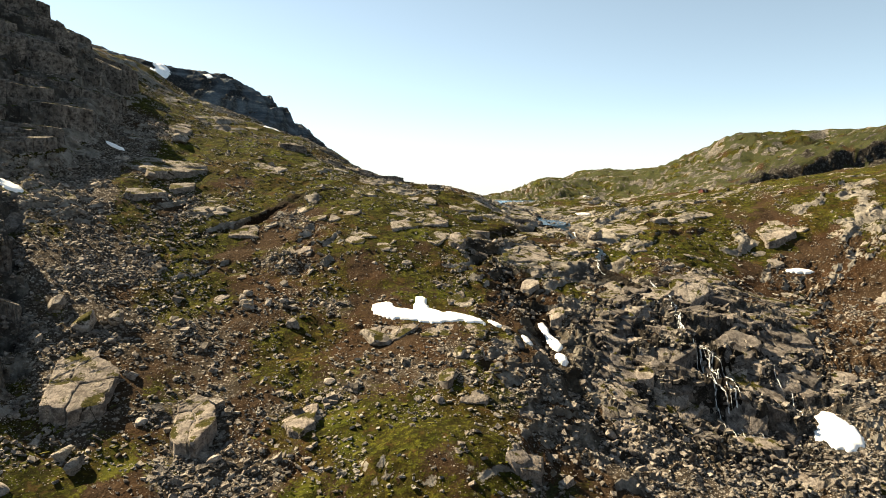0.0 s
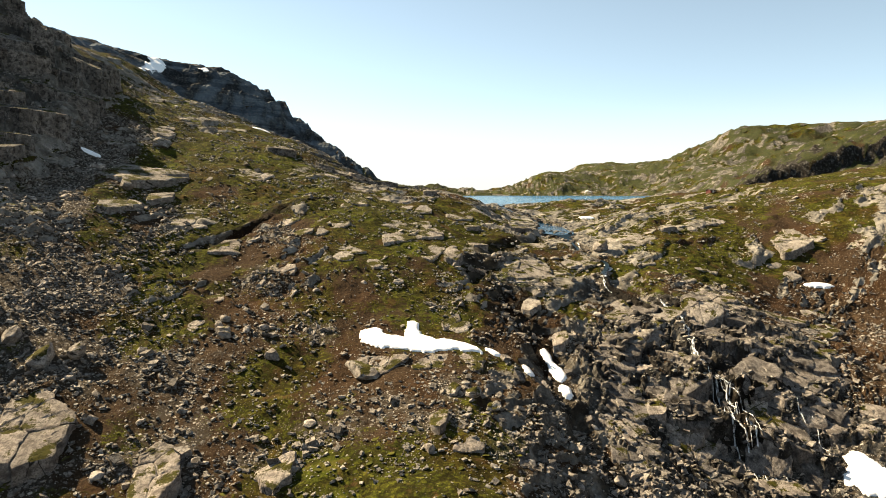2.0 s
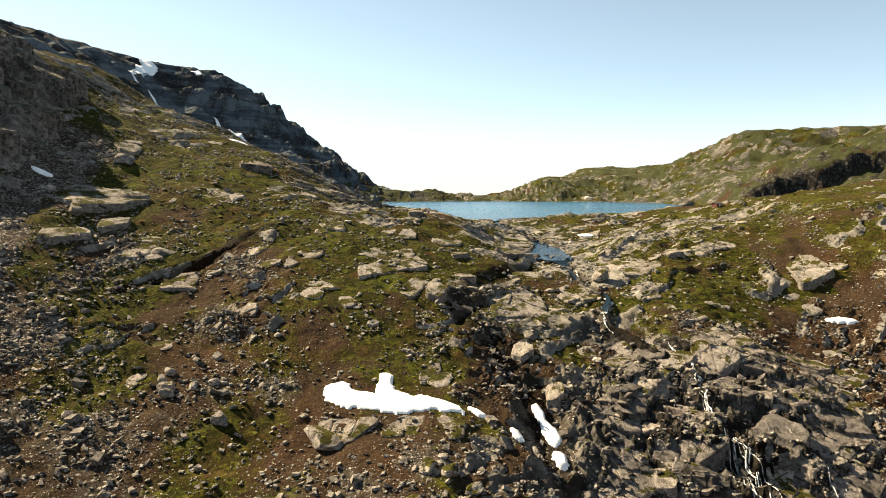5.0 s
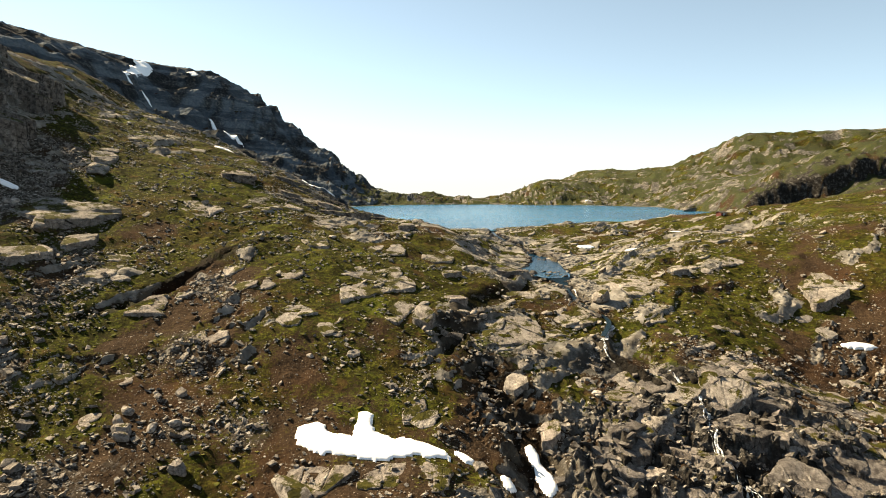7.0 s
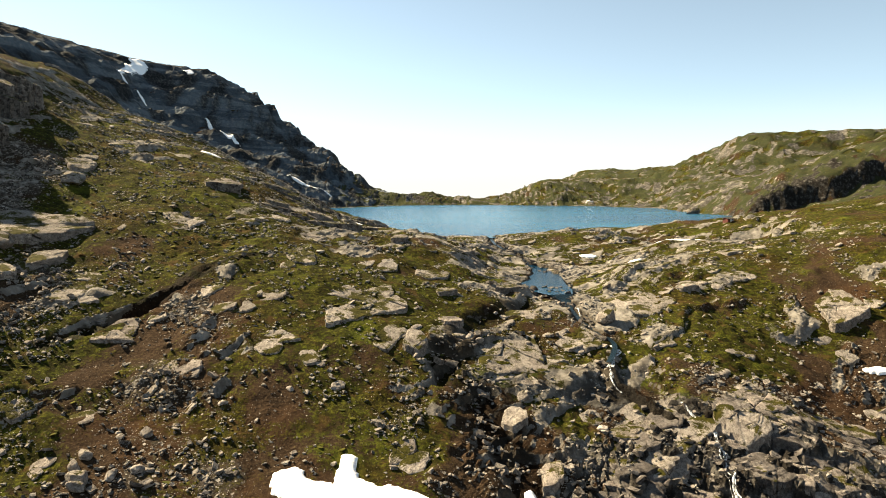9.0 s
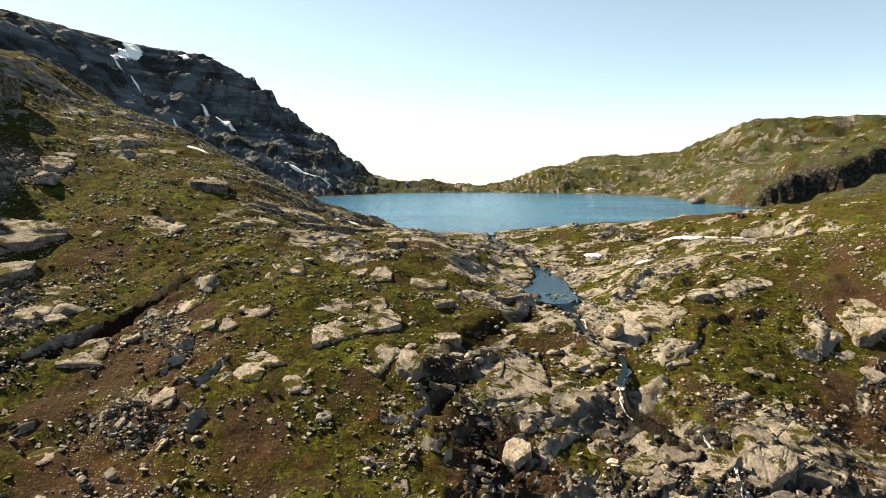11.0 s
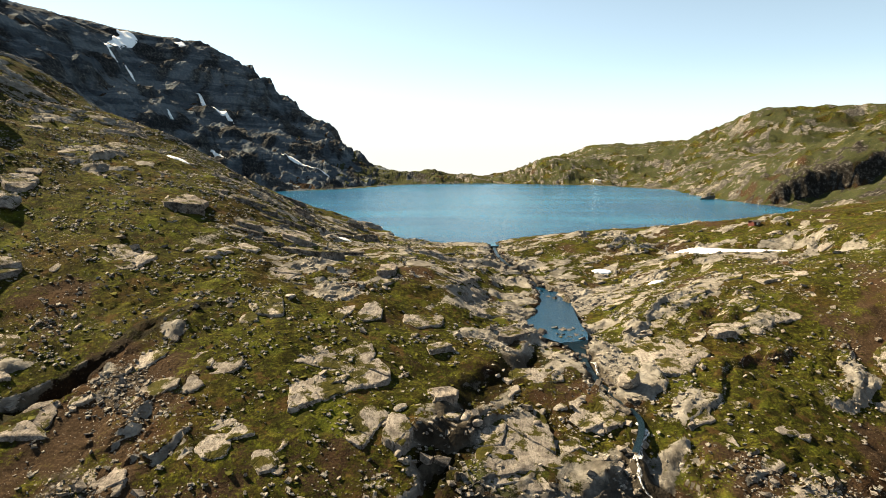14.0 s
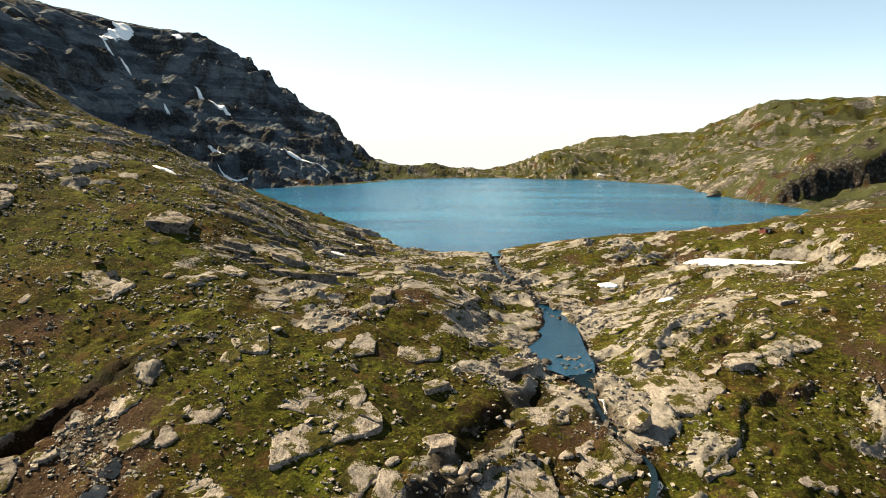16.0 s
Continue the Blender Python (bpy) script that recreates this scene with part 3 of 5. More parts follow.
# the lake's bed and shore
shore_d, _ = along(np.vstack([SHORE, SHORE[:1]]), X + 2.5 * vnoise(X / 9, Y / 9, 71), Y + 2.5 * vnoise(X / 9, Y / 9, 72))
in_lake = inside(SHORE, X + 2.5 * vnoise(X / 9, Y / 9, 71), Y + 2.5 * vnoise(X / 9, Y / 9, 72))
bank = np.maximum(Z, 0.12 + 0.05 * shore_d + 0.25 * vnoise(X / 2.5, Y / 2.5, 73))
Z = np.where(in_lake, np.maximum(-9, -0.1 - 0.22 * shore_d), np.where(brook_d < 1.0, Z, Z + (bank - Z) * ramp(26, 4, shore_d)))

# ---- where old snow lies: lobes of x, y, two half widths and a turn; thickness, step, what it is ----
PATCHES = [
    ("snow_patch", [(-10.6, 117.2, 2.2, 2.2, -25), (-7.6, 115.6, 3.4, 2.0, 2), (-2.5, 115.4, 4.4, 2.6, 0), (-3.9, 118.4, 1.5, 2.0, 8), (-4.0, 120.6, 1.2, 1.5, 0), (2.2, 116.2, 3.8, 1.7, -12), (5.4, 115.8, 2.6, 0.9, -25)], 0.5, 0.4, "broad old snow patch in a hollow of brown soil"),
    ("snow_patch", [(9.2, 115.6, 1.6, 0.7, -30)], 0.5, 0.25, "thin tail of old snow along the gully"),
    ("snow_patch", [(14.5, 113.5, 1.0, 1.4, 20)], 0.5, 0.25, "thin tail of old snow along the gully"),
    ("snow_patch", [(18.6, 121.0, 1.0, 2.4, 10), (19.8, 117.0, 1.4, 2.8, 8)], 0.5, 0.3, "narrow old snow patch in the gully"),
    ("snow_patch", [(20.2, 111.6, 1.2, 1.8, 10)], 0.7, 0.3, "small old snow patch in the gully"),
    ("snow_patch", [(61.5, 100.8, 3.6, 3.0, 0), (61.6, 103.9, 2.0, 1.9, 0)], 0.6, 0.35, "rounded old snow patch on scree"),
    ("snow_patch", [(84.8, 157.4, 3.2, 1.0, -10)], 0.6, 0.35, "small old snow patch below an outcrop"),
    ("snow_patch", [(-83.0, 170.5, 2.6, 1.0, 0)], 0.5, 0.35, "small snow remnant among dark boulders"),
    ("snow_patch", [(-86.0, 132.5, 3.0, 1.6, -10)], 0.6, 0.35, "snow remnant at the foot of dark crags"),
    ("snow_patch", [(85.5, 262.5, 8.0, 4.6, -10), (96.0, 259.0, 12.5, 5.6, -6), (106.5, 258.0, 5.5, 2.2, -4)], 1.1, 0.6, "long old snow patch near the lake shore"),
    ("snow_patch", [(51.0, 243.5, 2.6, 1.8, 0)], 0.6, 0.35, "small snow patch between slabs"),
    ("snow_patch", [(60.0, 224.5, 2.0, 1.4, 10)], 0.6, 0.35, "small snow patch between slabs"),
    ("snow_patch", [(-15.5, 263.0, 2.2, 1.4, 0)], 0.6, 0.35, "small snow patch between dark boulders"),
    ("snowfield", [(-295.0, 700.0, 42.0, 7.0, 98), (-301.0, 722.0, 10.0, 10.0, 0)], 1.0, 2.0, "high snowfield below the mountain's top"),
    ("snowfield", [(-283.0, 660.0, 7.0, 2.6, -20), (-270.0, 652.0, 9.0, 3.6, -20)], 1.2, 1.2, "narrow snowfield in a mountain gully"),
    ("snowfield", [(-222.0, 700.0, 15.0, 2.6, -42), (-198.0, 678.0, 13.0, 3.0, -12), (-210.0, 686.0, 8.0, 2.4, -40)], 1.2, 1.2, "slanting snowfield on a dark mountain bench"),
    ("snowfield", [(-128.0, 643.0, 15.0, 2.4, 2), (-106.0, 643.0, 13.0, 2.4, 0), (-89.0, 660.0, 16.0, 1.8, 50)], 1.0, 1.2, "long snowfield above the lake shore"),
    ("snowfield", [(-168.0, 584.0, 11.0, 1.8, -35), (-153.0, 589.0, 10.0, 1.6, 55)], 1.0, 1.0, "snowfield at the foot of the dark cliffs"),
    ("snowfield", [(-152.0, 569.0, 11.0, 1.8, 15)], 1.0, 1.0, "narrow snow streak above the lake"),
    ("snowfield", [(-213.0, 603.0, 2.6, 2.4, 0)], 1.0, 1.2, "small snow patch on the mountain"),
    ("snowfield", [(-262.0, 756.0, 9.0, 5.0, -45)], 1.2, 1.5, "small snow patch near the mountain's top"),
    ("snow_patch", [(-60.0, 235.8, 3.6, 0.9, -15)], 0.5, 0.3, "thin snow remnant under a ledge"),
    ("snow_patch", [(-16.8, 230.0, 2.0, 0.9, -10)], 0.5, 0.3, "small snow remnant between stones"),
    ("snow_patch", [(154.0, 719.0, 4.5, 1.8, 0)], 0.8, 0.6, "small snow remnant on the far shore"),
]


def off_snow(x, y, more=0.5):
    """Whether places lie clear of the snow."""
    x, y = np.asarray(x, float), np.asarray(y, float)
    clear = np.ones(x.shape, bool)
    for _, lobes, *_ in PATCHES:
        for lx, ly, a, b, turn in lobes:
            c, sn = math.cos(radians(turn)), math.sin(radians(turn))
            clear &= np.hypot(((x - lx) * c + (y - ly) * sn) / (a + more), ((y - ly) * c - (x - lx) * sn) / (b + more)) > 1
    return clear


def bed_snow():
    """Old snow lies in even hollows."""
    global Z
    under = np.zeros(Z.shape)
    for _, lobes, *_ in PATCHES:
        for lx, ly, a, b, turn in lobes:
            if ly < 270:
                c, sn = math.cos(radians(turn)), math.sin(radians(turn))
                under = np.maximum(under, ramp(1.3, 0.85, np.hypot(((X - lx) * c + (Y - ly) * sn) / (a + 0.6), ((Y - ly) * c - (X - lx) * sn) / (b + 0.6))))
    even = Z.copy()
    for _ in range(40):
        pad = np.pad(even, 1, mode="edge")
        even = (pad[:-2, 1:-1] + pad[2:, 1:-1] + pad[1:-1, :-2] + pad[1:-1, 2:]) / 4
    Z = Z + (even - Z) * under
    # the long patch near the lake lies in a hollow behind a low lip
    hollow = ramp(1.25, 0.8, np.hypot((X - 96) / 20, (Y - 259) / 9))
    Z = Z + (-0.9 + 0.25 * vnoise(X / 5, Y / 5, 74) - Z) * hollow
    lip = ramp(1.0, 0.4, np.hypot((X - 86) / 24, (Y - 243) / 5))
    Z = Z + np.minimum(0, 1.0 - Z) * ramp(1.2, 0.7, np.hypot((X - 94) / 26, (Y - 240) / 14))
    Z = Z + np.maximum(0, 1.05 + 0.35 * fbm(X / 6, Y / 4, 3, 75) - Z) * lip


bed_snow()


# ---- what covers the ground: red bare rock, green turf, blue scree; the rest is brown soil ----
slope = np.hypot(*np.gradient(Z, GY, GX))
patch = fbm(X / 11, Y / 11, 4, 81)
turf = 0.26 + 0.5 * ramp(112, 158, Y) * ramp(-110, -90, X) + 0.3 * ramp(-100, -60, X) * ramp(-5, -30, X) * ramp(150, 180, Y)
turf += 0.6 * np.exp(-(((X - 4) / 7) ** 2 + ((Y - 79) / 6) ** 2)) + 0.6 * np.exp(-(((X + 2) / 14) ** 2 + ((Y - 88) / 9) ** 2)) + 0.35 * np.exp(-(((X + 48) / 8) ** 2 + ((Y - 116) / 10) ** 2))
turf += 0.4 * np.exp(-(((X - 22) / 7) ** 2 + ((Y - 141) / 9) ** 2)) + 0.5 * crags * ramp(0.8, 0.4, slope) * ramp(140, 100, Y)
turf += 0.9 * tread * ramp(-20, -80, X) * ramp(-0.3, 0.3, fbm(X / 26, Y / 40, 3, 92))
turf += 0.16 * ramp(300, 360, Y) * ramp(20, 80, X)
turf += 0.25 * ramp(300, 360, Y) * ramp(0, 60, X) * ramp(-0.1, 0.3, fbm(X / 25, Y / 25, 3, 89))
turf -= 0.3 * far_cliff * ramp(0, -60, X) + 0.25 * ramp(-10, 40, X) * ramp(150, 130, Y)
turf -= 0.65 * ramp(60, 68, X + 4 * patch) * ramp(152, 142, Y)
brown_heath = ramp(1.2, 0.7, np.hypot((X - 88) / 26, (Y - 142) / 32) + 0.25 * fbm(X / 12, Y / 12, 3, 95)) * ramp(54, 62, X) * (1 - 0.8 * ramp(160, 176, Y + 6 * patch))
turf -= 0.5 * brown_heath + 0.22 * ramp(48, 62, X) * ramp(215, 190, Y) * ramp(140, 150, Y)
stony_left = ramp(1.15, 0.75, np.hypot((X + 58) / 17, (Y - 168) / 24) + 0.25 * fbm(X / 9, Y / 9, 3, 98))
turf += 0.3 * ramp(1.2, 0.7, np.hypot((X + 9) / 20, (Y - 150) / 20) + 0.2 * fbm(X / 9, Y / 9, 3, 99)) - 0.3 * stony_left
turf += 0.16 * ramp(-8, -20, X) * ramp(-60, -50, X) * ramp(142, 132, Y) + 0.2 * ramp(66, 76, X) * ramp(162, 172, Y) * ramp(240, 215, Y)
green_shelf = ramp(44, 52, X) * ramp(78, 68, X - 0.25 * (Y - 165)) * ramp(144, 152, Y) * ramp(205, 192, Y) * (1 - brown_heath)
turf += 0.4 * green_shelf
turf += 0.5 * ramp(-15, -40, X) * ramp(165, 185, Y) * ramp(345, 300, Y) * ramp(-190, -140, X)
turf = np.clip(turf + 0.42 * patch - 0.5 * ramp(0.7, 1.3, slope) - 0.3 * ramp(4, 0, brook_d), 0, 1)
scree = 0.2 + 0.5 * ramp(15, 30, X) * ramp(118, 100, Y) + 0.45 * ramp(-45, -58, X) * ramp(150, 130, Y) + 0.35 * ramp(-70, -80, X) * ramp(190, 160, Y) + 0.2 * ramp(125, 105, Y)
scree += 0.2 * ramp(62, 72, X) * ramp(172, 158, Y)
scree += 0.4 * stony_left
talus = ramp(-4, 2, X + 86 + 0.2 * (Y - 160)) * ramp(20, 9, X + 86 + 0.2 * (Y - 160) + 5 * patch) * ramp(122, 138, Y) * ramp(212, 190, Y)
scree += 0.75 * talus + 0.08 * ramp(-12, -24, X) * ramp(146, 134, Y)
turf = turf * (1 - 0.85 * talus)
scree = np.clip(scree + 0.4 * fbm(X / 8 + 9, Y / 8, 4, 82) - 0.25 * ramp(140, 165, Y), 0, 1)
bare = np.clip(-0.12 + 0.75 * ramp(0.6, 1.1, slope - 0.45 * ramp(300, 360, Y) * ramp(0, 60, X)) + 0.75 * crest * (0.45 + 0.55 * ramp(130, 155, Y)) + 0.2 * headwall + 0.4 * falls_zone + (0.45 * far_cliff - 0.5 * tread) * ramp(60, -40, X) + (0.3 + 0.3 * fbm(X / 24, Y / 14, 3, 84, 0.6) + 0.4 * fbm(X / 5 + Y / 12, Y / 3.5, 4, 84, 0.8)) * ramp(300, 360, Y) + 0.4 * crags + 0.3 * fbm(X / 6, Y / 6, 3, 83) + 0.4 * ramp(8, 1, brook_d + 3 * fbm(X / 5, Y / 5, 3, 85)), 0, 1)
wet_and_shade = np.maximum(ramp(1.0, 0.1, np.hypot((X - 47.5) / 7, (Y - 113) / 17) + 0.35 * fbm(X / 4, Y / 6, 3, 86)), 0.9 * ramp(2.2, 0.4, brook_d + 0.8 * fbm(X / 2, Y / 2, 2, 87)))
# dark falls rock, painted shade on crags and scarp; above 1, painted haze
dark_shade_haze = np.clip(ramp(290, 360, Y) * (0.6 + 0.55 * ramp(20, -60, X)) + 0.9 * ramp(180, 200, X) * ramp(400, 420, Y) * ramp(500, 460, Y) + 0.7 * crags + 0.75 * falls_zone + 0.45 * headwall + 0.25 * fbm(X / 9, Y / 9, 3, 90), 0, 1) + ramp(400, 520, Y) * ramp(0, -60, X) * (0.25 + 0.75 * ramp(-0.5, 0.5, fbm(X / 14, Y / 30, 4, 96, 0.6)))
plateau = ramp(-55, -25, X) * ramp(125, 100, X) * ramp(172, 190, Y) * ramp(325, 300, Y) * (1 - ramp(70, 85, X) * ramp(232, 222, Y))
bare += plateau * np.clip(0.12 + 0.75 * fbm(strike_x / 13, strike_y / 3.6, 4, 97, 0.6), -0.1, 0.7)
bare += 0.5 * ramp(-60, -160, X) * ramp(380, 450, Y) * (1 - 0.9 * tread)
bare *= 1 - 0.55 * green_shelf
scree *= 1 - 0.5 * green_shelf
bare *= 1 - 0.3 * brown_heath
scree *= 1 - 0.5 * brown_heath
wet_and_shade = np.maximum(wet_and_shade, 0.32 * np.maximum(brown_heath, ramp(52, 64, X) * ramp(228, 200, Y) * ramp(142, 152, Y)))
# shade of the overhanging ledge, painted as darkening along the trench
wet_and_shade = np.maximum(wet_and_shade, 0.95 * ramp(1.8, 0.6, along(TRENCH, X, Y)[0] + 0.5 * fbm(X / 2, Y / 2, 2, 94)))
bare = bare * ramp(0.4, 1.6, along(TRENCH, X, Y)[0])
# ground darkened along the ravine's line
wet_and_shade = np.maximum(wet_and_shade, 0.8 * ramp(5, 1.5, along(RAVINE, X, Y)[0] + 1.5 * fbm(X / 3, Y / 3, 2, 88)))


def make_ground_sheet():
    me = mesh_of("ground", np.stack([X, Y, Z], -1).reshape(-1, 3), sheet_faces(*X.shape), M_GROUND, False)
    corner = sheet_faces(*X.shape)
    soft_face = (((turf - 0.6 * bare).ravel()[corner].mean(1) > 0.3) & ((Y.ravel()[corner[:, 0]] < 320) | (X.ravel()[corner[:, 0]] > 20))) | ((Y.ravel()[corner[:, 0]] > 320) & (X.ravel()[corner[:, 0]] > 20)) | (whaleback.ravel()[corner[:, 0]] > 0.5)
    me.polygons.foreach_set("use_smooth", soft_face)
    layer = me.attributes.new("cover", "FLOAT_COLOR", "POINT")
    layer.data.foreach_set("color", np.stack([bare, turf, scree, wet_and_shade], -1).astype(np.float32).ravel())
    layer = me.attributes.new("dark_shade_haze", "FLOAT", "POINT")
    layer.data.foreach_set("value", dark_shade_haze.astype(np.float32).ravel())
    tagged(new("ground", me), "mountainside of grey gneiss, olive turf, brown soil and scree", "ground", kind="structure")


make_ground_sheet()


def sample(field, x, y):
    """A field of the ground at places between its vertices."""
    x, y = np.asarray(x, float), np.asarray(y, float)
    i, j = np.clip(np.searchsorted(GX, x) - 1, 0, len(GX) - 2), np.clip(np.searchsorted(GY, y) - 1, 0, len(GY) - 2)
    u, v = (x - GX[i]) / (GX[i + 1] - GX[i]), (y - GY[j]) / (GY[j + 1] - GY[j])
    return (field[j, i] * (1 - u) + field[j, i + 1] * u) * (1 - v) + (field[j + 1, i] * (1 - u) + field[j + 1, i + 1] * u) * v


def height(x, y):
    return float(sample(Z, x, y))


def lie(x, y, r):
    """The ground's normal at a place, taken over r metres."""
    n = Vector((height(x - r, y) - height(x + r, y), height(x, y - r) - height(x, y + r), 2 * r))
    return n.normalized()


# ---- water ----
def lake():
    ring = SHORE + 0.0
    middle = np.array([50.0, 500.0])
    ring = middle + (ring - middle) * (1 + 7 / np.linalg.norm(ring - middle, axis=1, keepdims=True))
    steps = np.linspace(0, 1, 12)[1:]
    verts = [(*middle, 0.0)] + [(*(middle + (p - middle) * s), 0.0) for s in steps for p in ring]
    n, faces = len(ring), []
    bm = bmesh.new()
    vs = [bm.verts.new(v) for v in verts]
    for k in range(n):
        bm.faces.new((vs[0], vs[1 + k], vs[1 + (k + 1) % n]))
        for r in range(len(steps) - 1):
            a, b = 1 + r * n, 1 + (r + 1) * n
            bm.faces.new((vs[a + k], vs[b + k], vs[b + (k + 1) % n], vs[a + (k + 1) % n]))
    me = bpy.data.meshes.new("water")
    bm.to_mesh(me), bm.free()
    me.materials.append(M_LAKE)
    tagged(new("water", me), "rippled blue mountain lake under a clear sky", "water", kind="structure")


lake()


def smooth_path(path, step):
    out, n = [], len(path)
    for k in range(n - 1):
        p0, p1, p2, p3 = path[max(k - 1, 0)], path[k], path[k + 1], path[min(k + 2, n - 1)]
        count = max(2, int(np.linalg.norm(p2[:2] - p1[:2]) / step))
        for u in np.arange(count) / count:
            out.append(0.5 * (2 * p1 + (p2 - p0) * u + (2 * p0 - 5 * p1 + 4 * p2 - p3) * u * u + (3 * p1 - p0 - 3 * p2 + p3) * u ** 3))
    return np.array(out + [path[-1]])


def ribbon(name, path, mat, cols=5, extra=1.2, lift=0.0, draped=False, arch=0.0):
    """A strip of water along stations of x, y, level and half width."""
    p = smooth_path(path, 0.6)
    d = np.gradient(p[:, :2], axis=0)
    d /= np.linalg.norm(d, axis=1, keepdims=True) + 1e-9
    rows = []
    for k, t in enumerate(np.linspace(-1, 1, cols)):
        x, y = p[:, 0] - d[:, 1] * t * (p[:, 3] * extra), p[:, 1] + d[:, 0] * t * (p[:, 3] * extra)
        z = (sample(Z, x, y) if draped else p[:, 2]) + lift + arch * (1 - t * t)
        rows.append(np.stack([x, y, z], -1))
    grid = np.stack(rows, 1)
    return mesh_of(name, grid.reshape(-1, 3), sheet_faces(len(p), cols), mat, True)


tagged(new("brook", ribbon("brook", BROOK[:6], M_STREAM, 7, 1.25)), "narrow dark outlet brook between pale slabs", "brook", kind="structure")
tagged(new("pool", ribbon("pool", BROOK[5:13], M_BROOK, 9, 1.25)), "small still blue pool between pale slabs", "pool", kind="structure")
tagged(new("brook", ribbon("brook", BROOK[12:-4], M_STREAM, 7, 1.25)), "narrow dark brook running down between broken slabs", "brook", kind="structure")


# ---- rock ----
def rock_shape(rng, rings, cuts, box, low, high, rough=0.07):
    """A broken block about two units across: a rounded box, cut flat by planes, with bedding."""
    bm = bmesh.new()
    bmesh.ops.create_icosphere(bm, subdivisions=rings, radius=1.0)
    p = np.array([v.co[:] for v in bm.verts])
    p /= (np.abs(p) ** box).sum(1, keepdims=True) ** (1 / box)
    for _ in range(cuts):
        n = rng.normal(size=3) * (1, 1, 0.75)
        n /= np.linalg.norm(n)
        p -= n * np.maximum(0, p @ n - rng.uniform(low, high))[:, None]
    bed = np.floor(p[:, 2] * 3.2 + 0.4 * vnoise(p[:, 0] * 1.5, p[:, 1] * 1.5, int(rng.integers(999))))
    p[:, :2] *= (0.9 + 0.14 * hashed(bed, bed * 0, int(rng.integers(999))))[:, None]
    if rings > 2:
        k = int(rng.integers(999))
        p += rough * np.stack([vnoise(p[:, 1] * 3 + 9, p[:, 2] * 4, k), vnoise(p[:, 0] * 3, p[:, 2] * 4 + 5, k + 1), vnoise(p[:, 0] * 3, p[:, 1] * 3, k + 2)], -1)
        p[:, 2] += 0.03 * vnoise(p[:, 0] * 9, p[:, 1] * 9, k + 3)
    for v, co in zip(bm.verts, p):
        v.co = co
    return bm


def stood(x, y, l, w, h, yaw, sink, tip=0.0):
    """The pose and size of a rock half let into the ground, its back to the slope."""
    n = lie(x, y, max(l, w) * 0.4)
    turn = Vector((0, 0, 1)).rotation_difference(n).to_matrix().to_4x4()
    return Matrix.Translation((x, y, height(x, y) + h * (0.5 - sink))) @ turn @ pose(0, 0, 0, tip, 0, yaw)


ROCK_COUNT = [0]


def one_rock(name, x, y, l, w, h, yaw, sink, tip, mat, label, category, group, cuts, box):
    ROCK_COUNT[0] += 1
    rng = np.random.default_rng(900 + ROCK_COUNT[0])
    bm = rock_shape(rng, 4 if l * w > 30 else 3, cuts, box, 0.62, 0.9, 0.035)
    me = bpy.data.meshes.new(name)
    for v in bm.verts:
        v.co = (v.co.x * l / 2, v.co.y * w / 2, v.co.z * h / 2)
    bm.to_mesh(me), bm.free()
    me.materials.append(mat)
    ob = new(name, me)
    ob.matrix_world = stood(x, y, l, w, h, yaw, sink, tip)
    return tagged(ob, label, category, group)


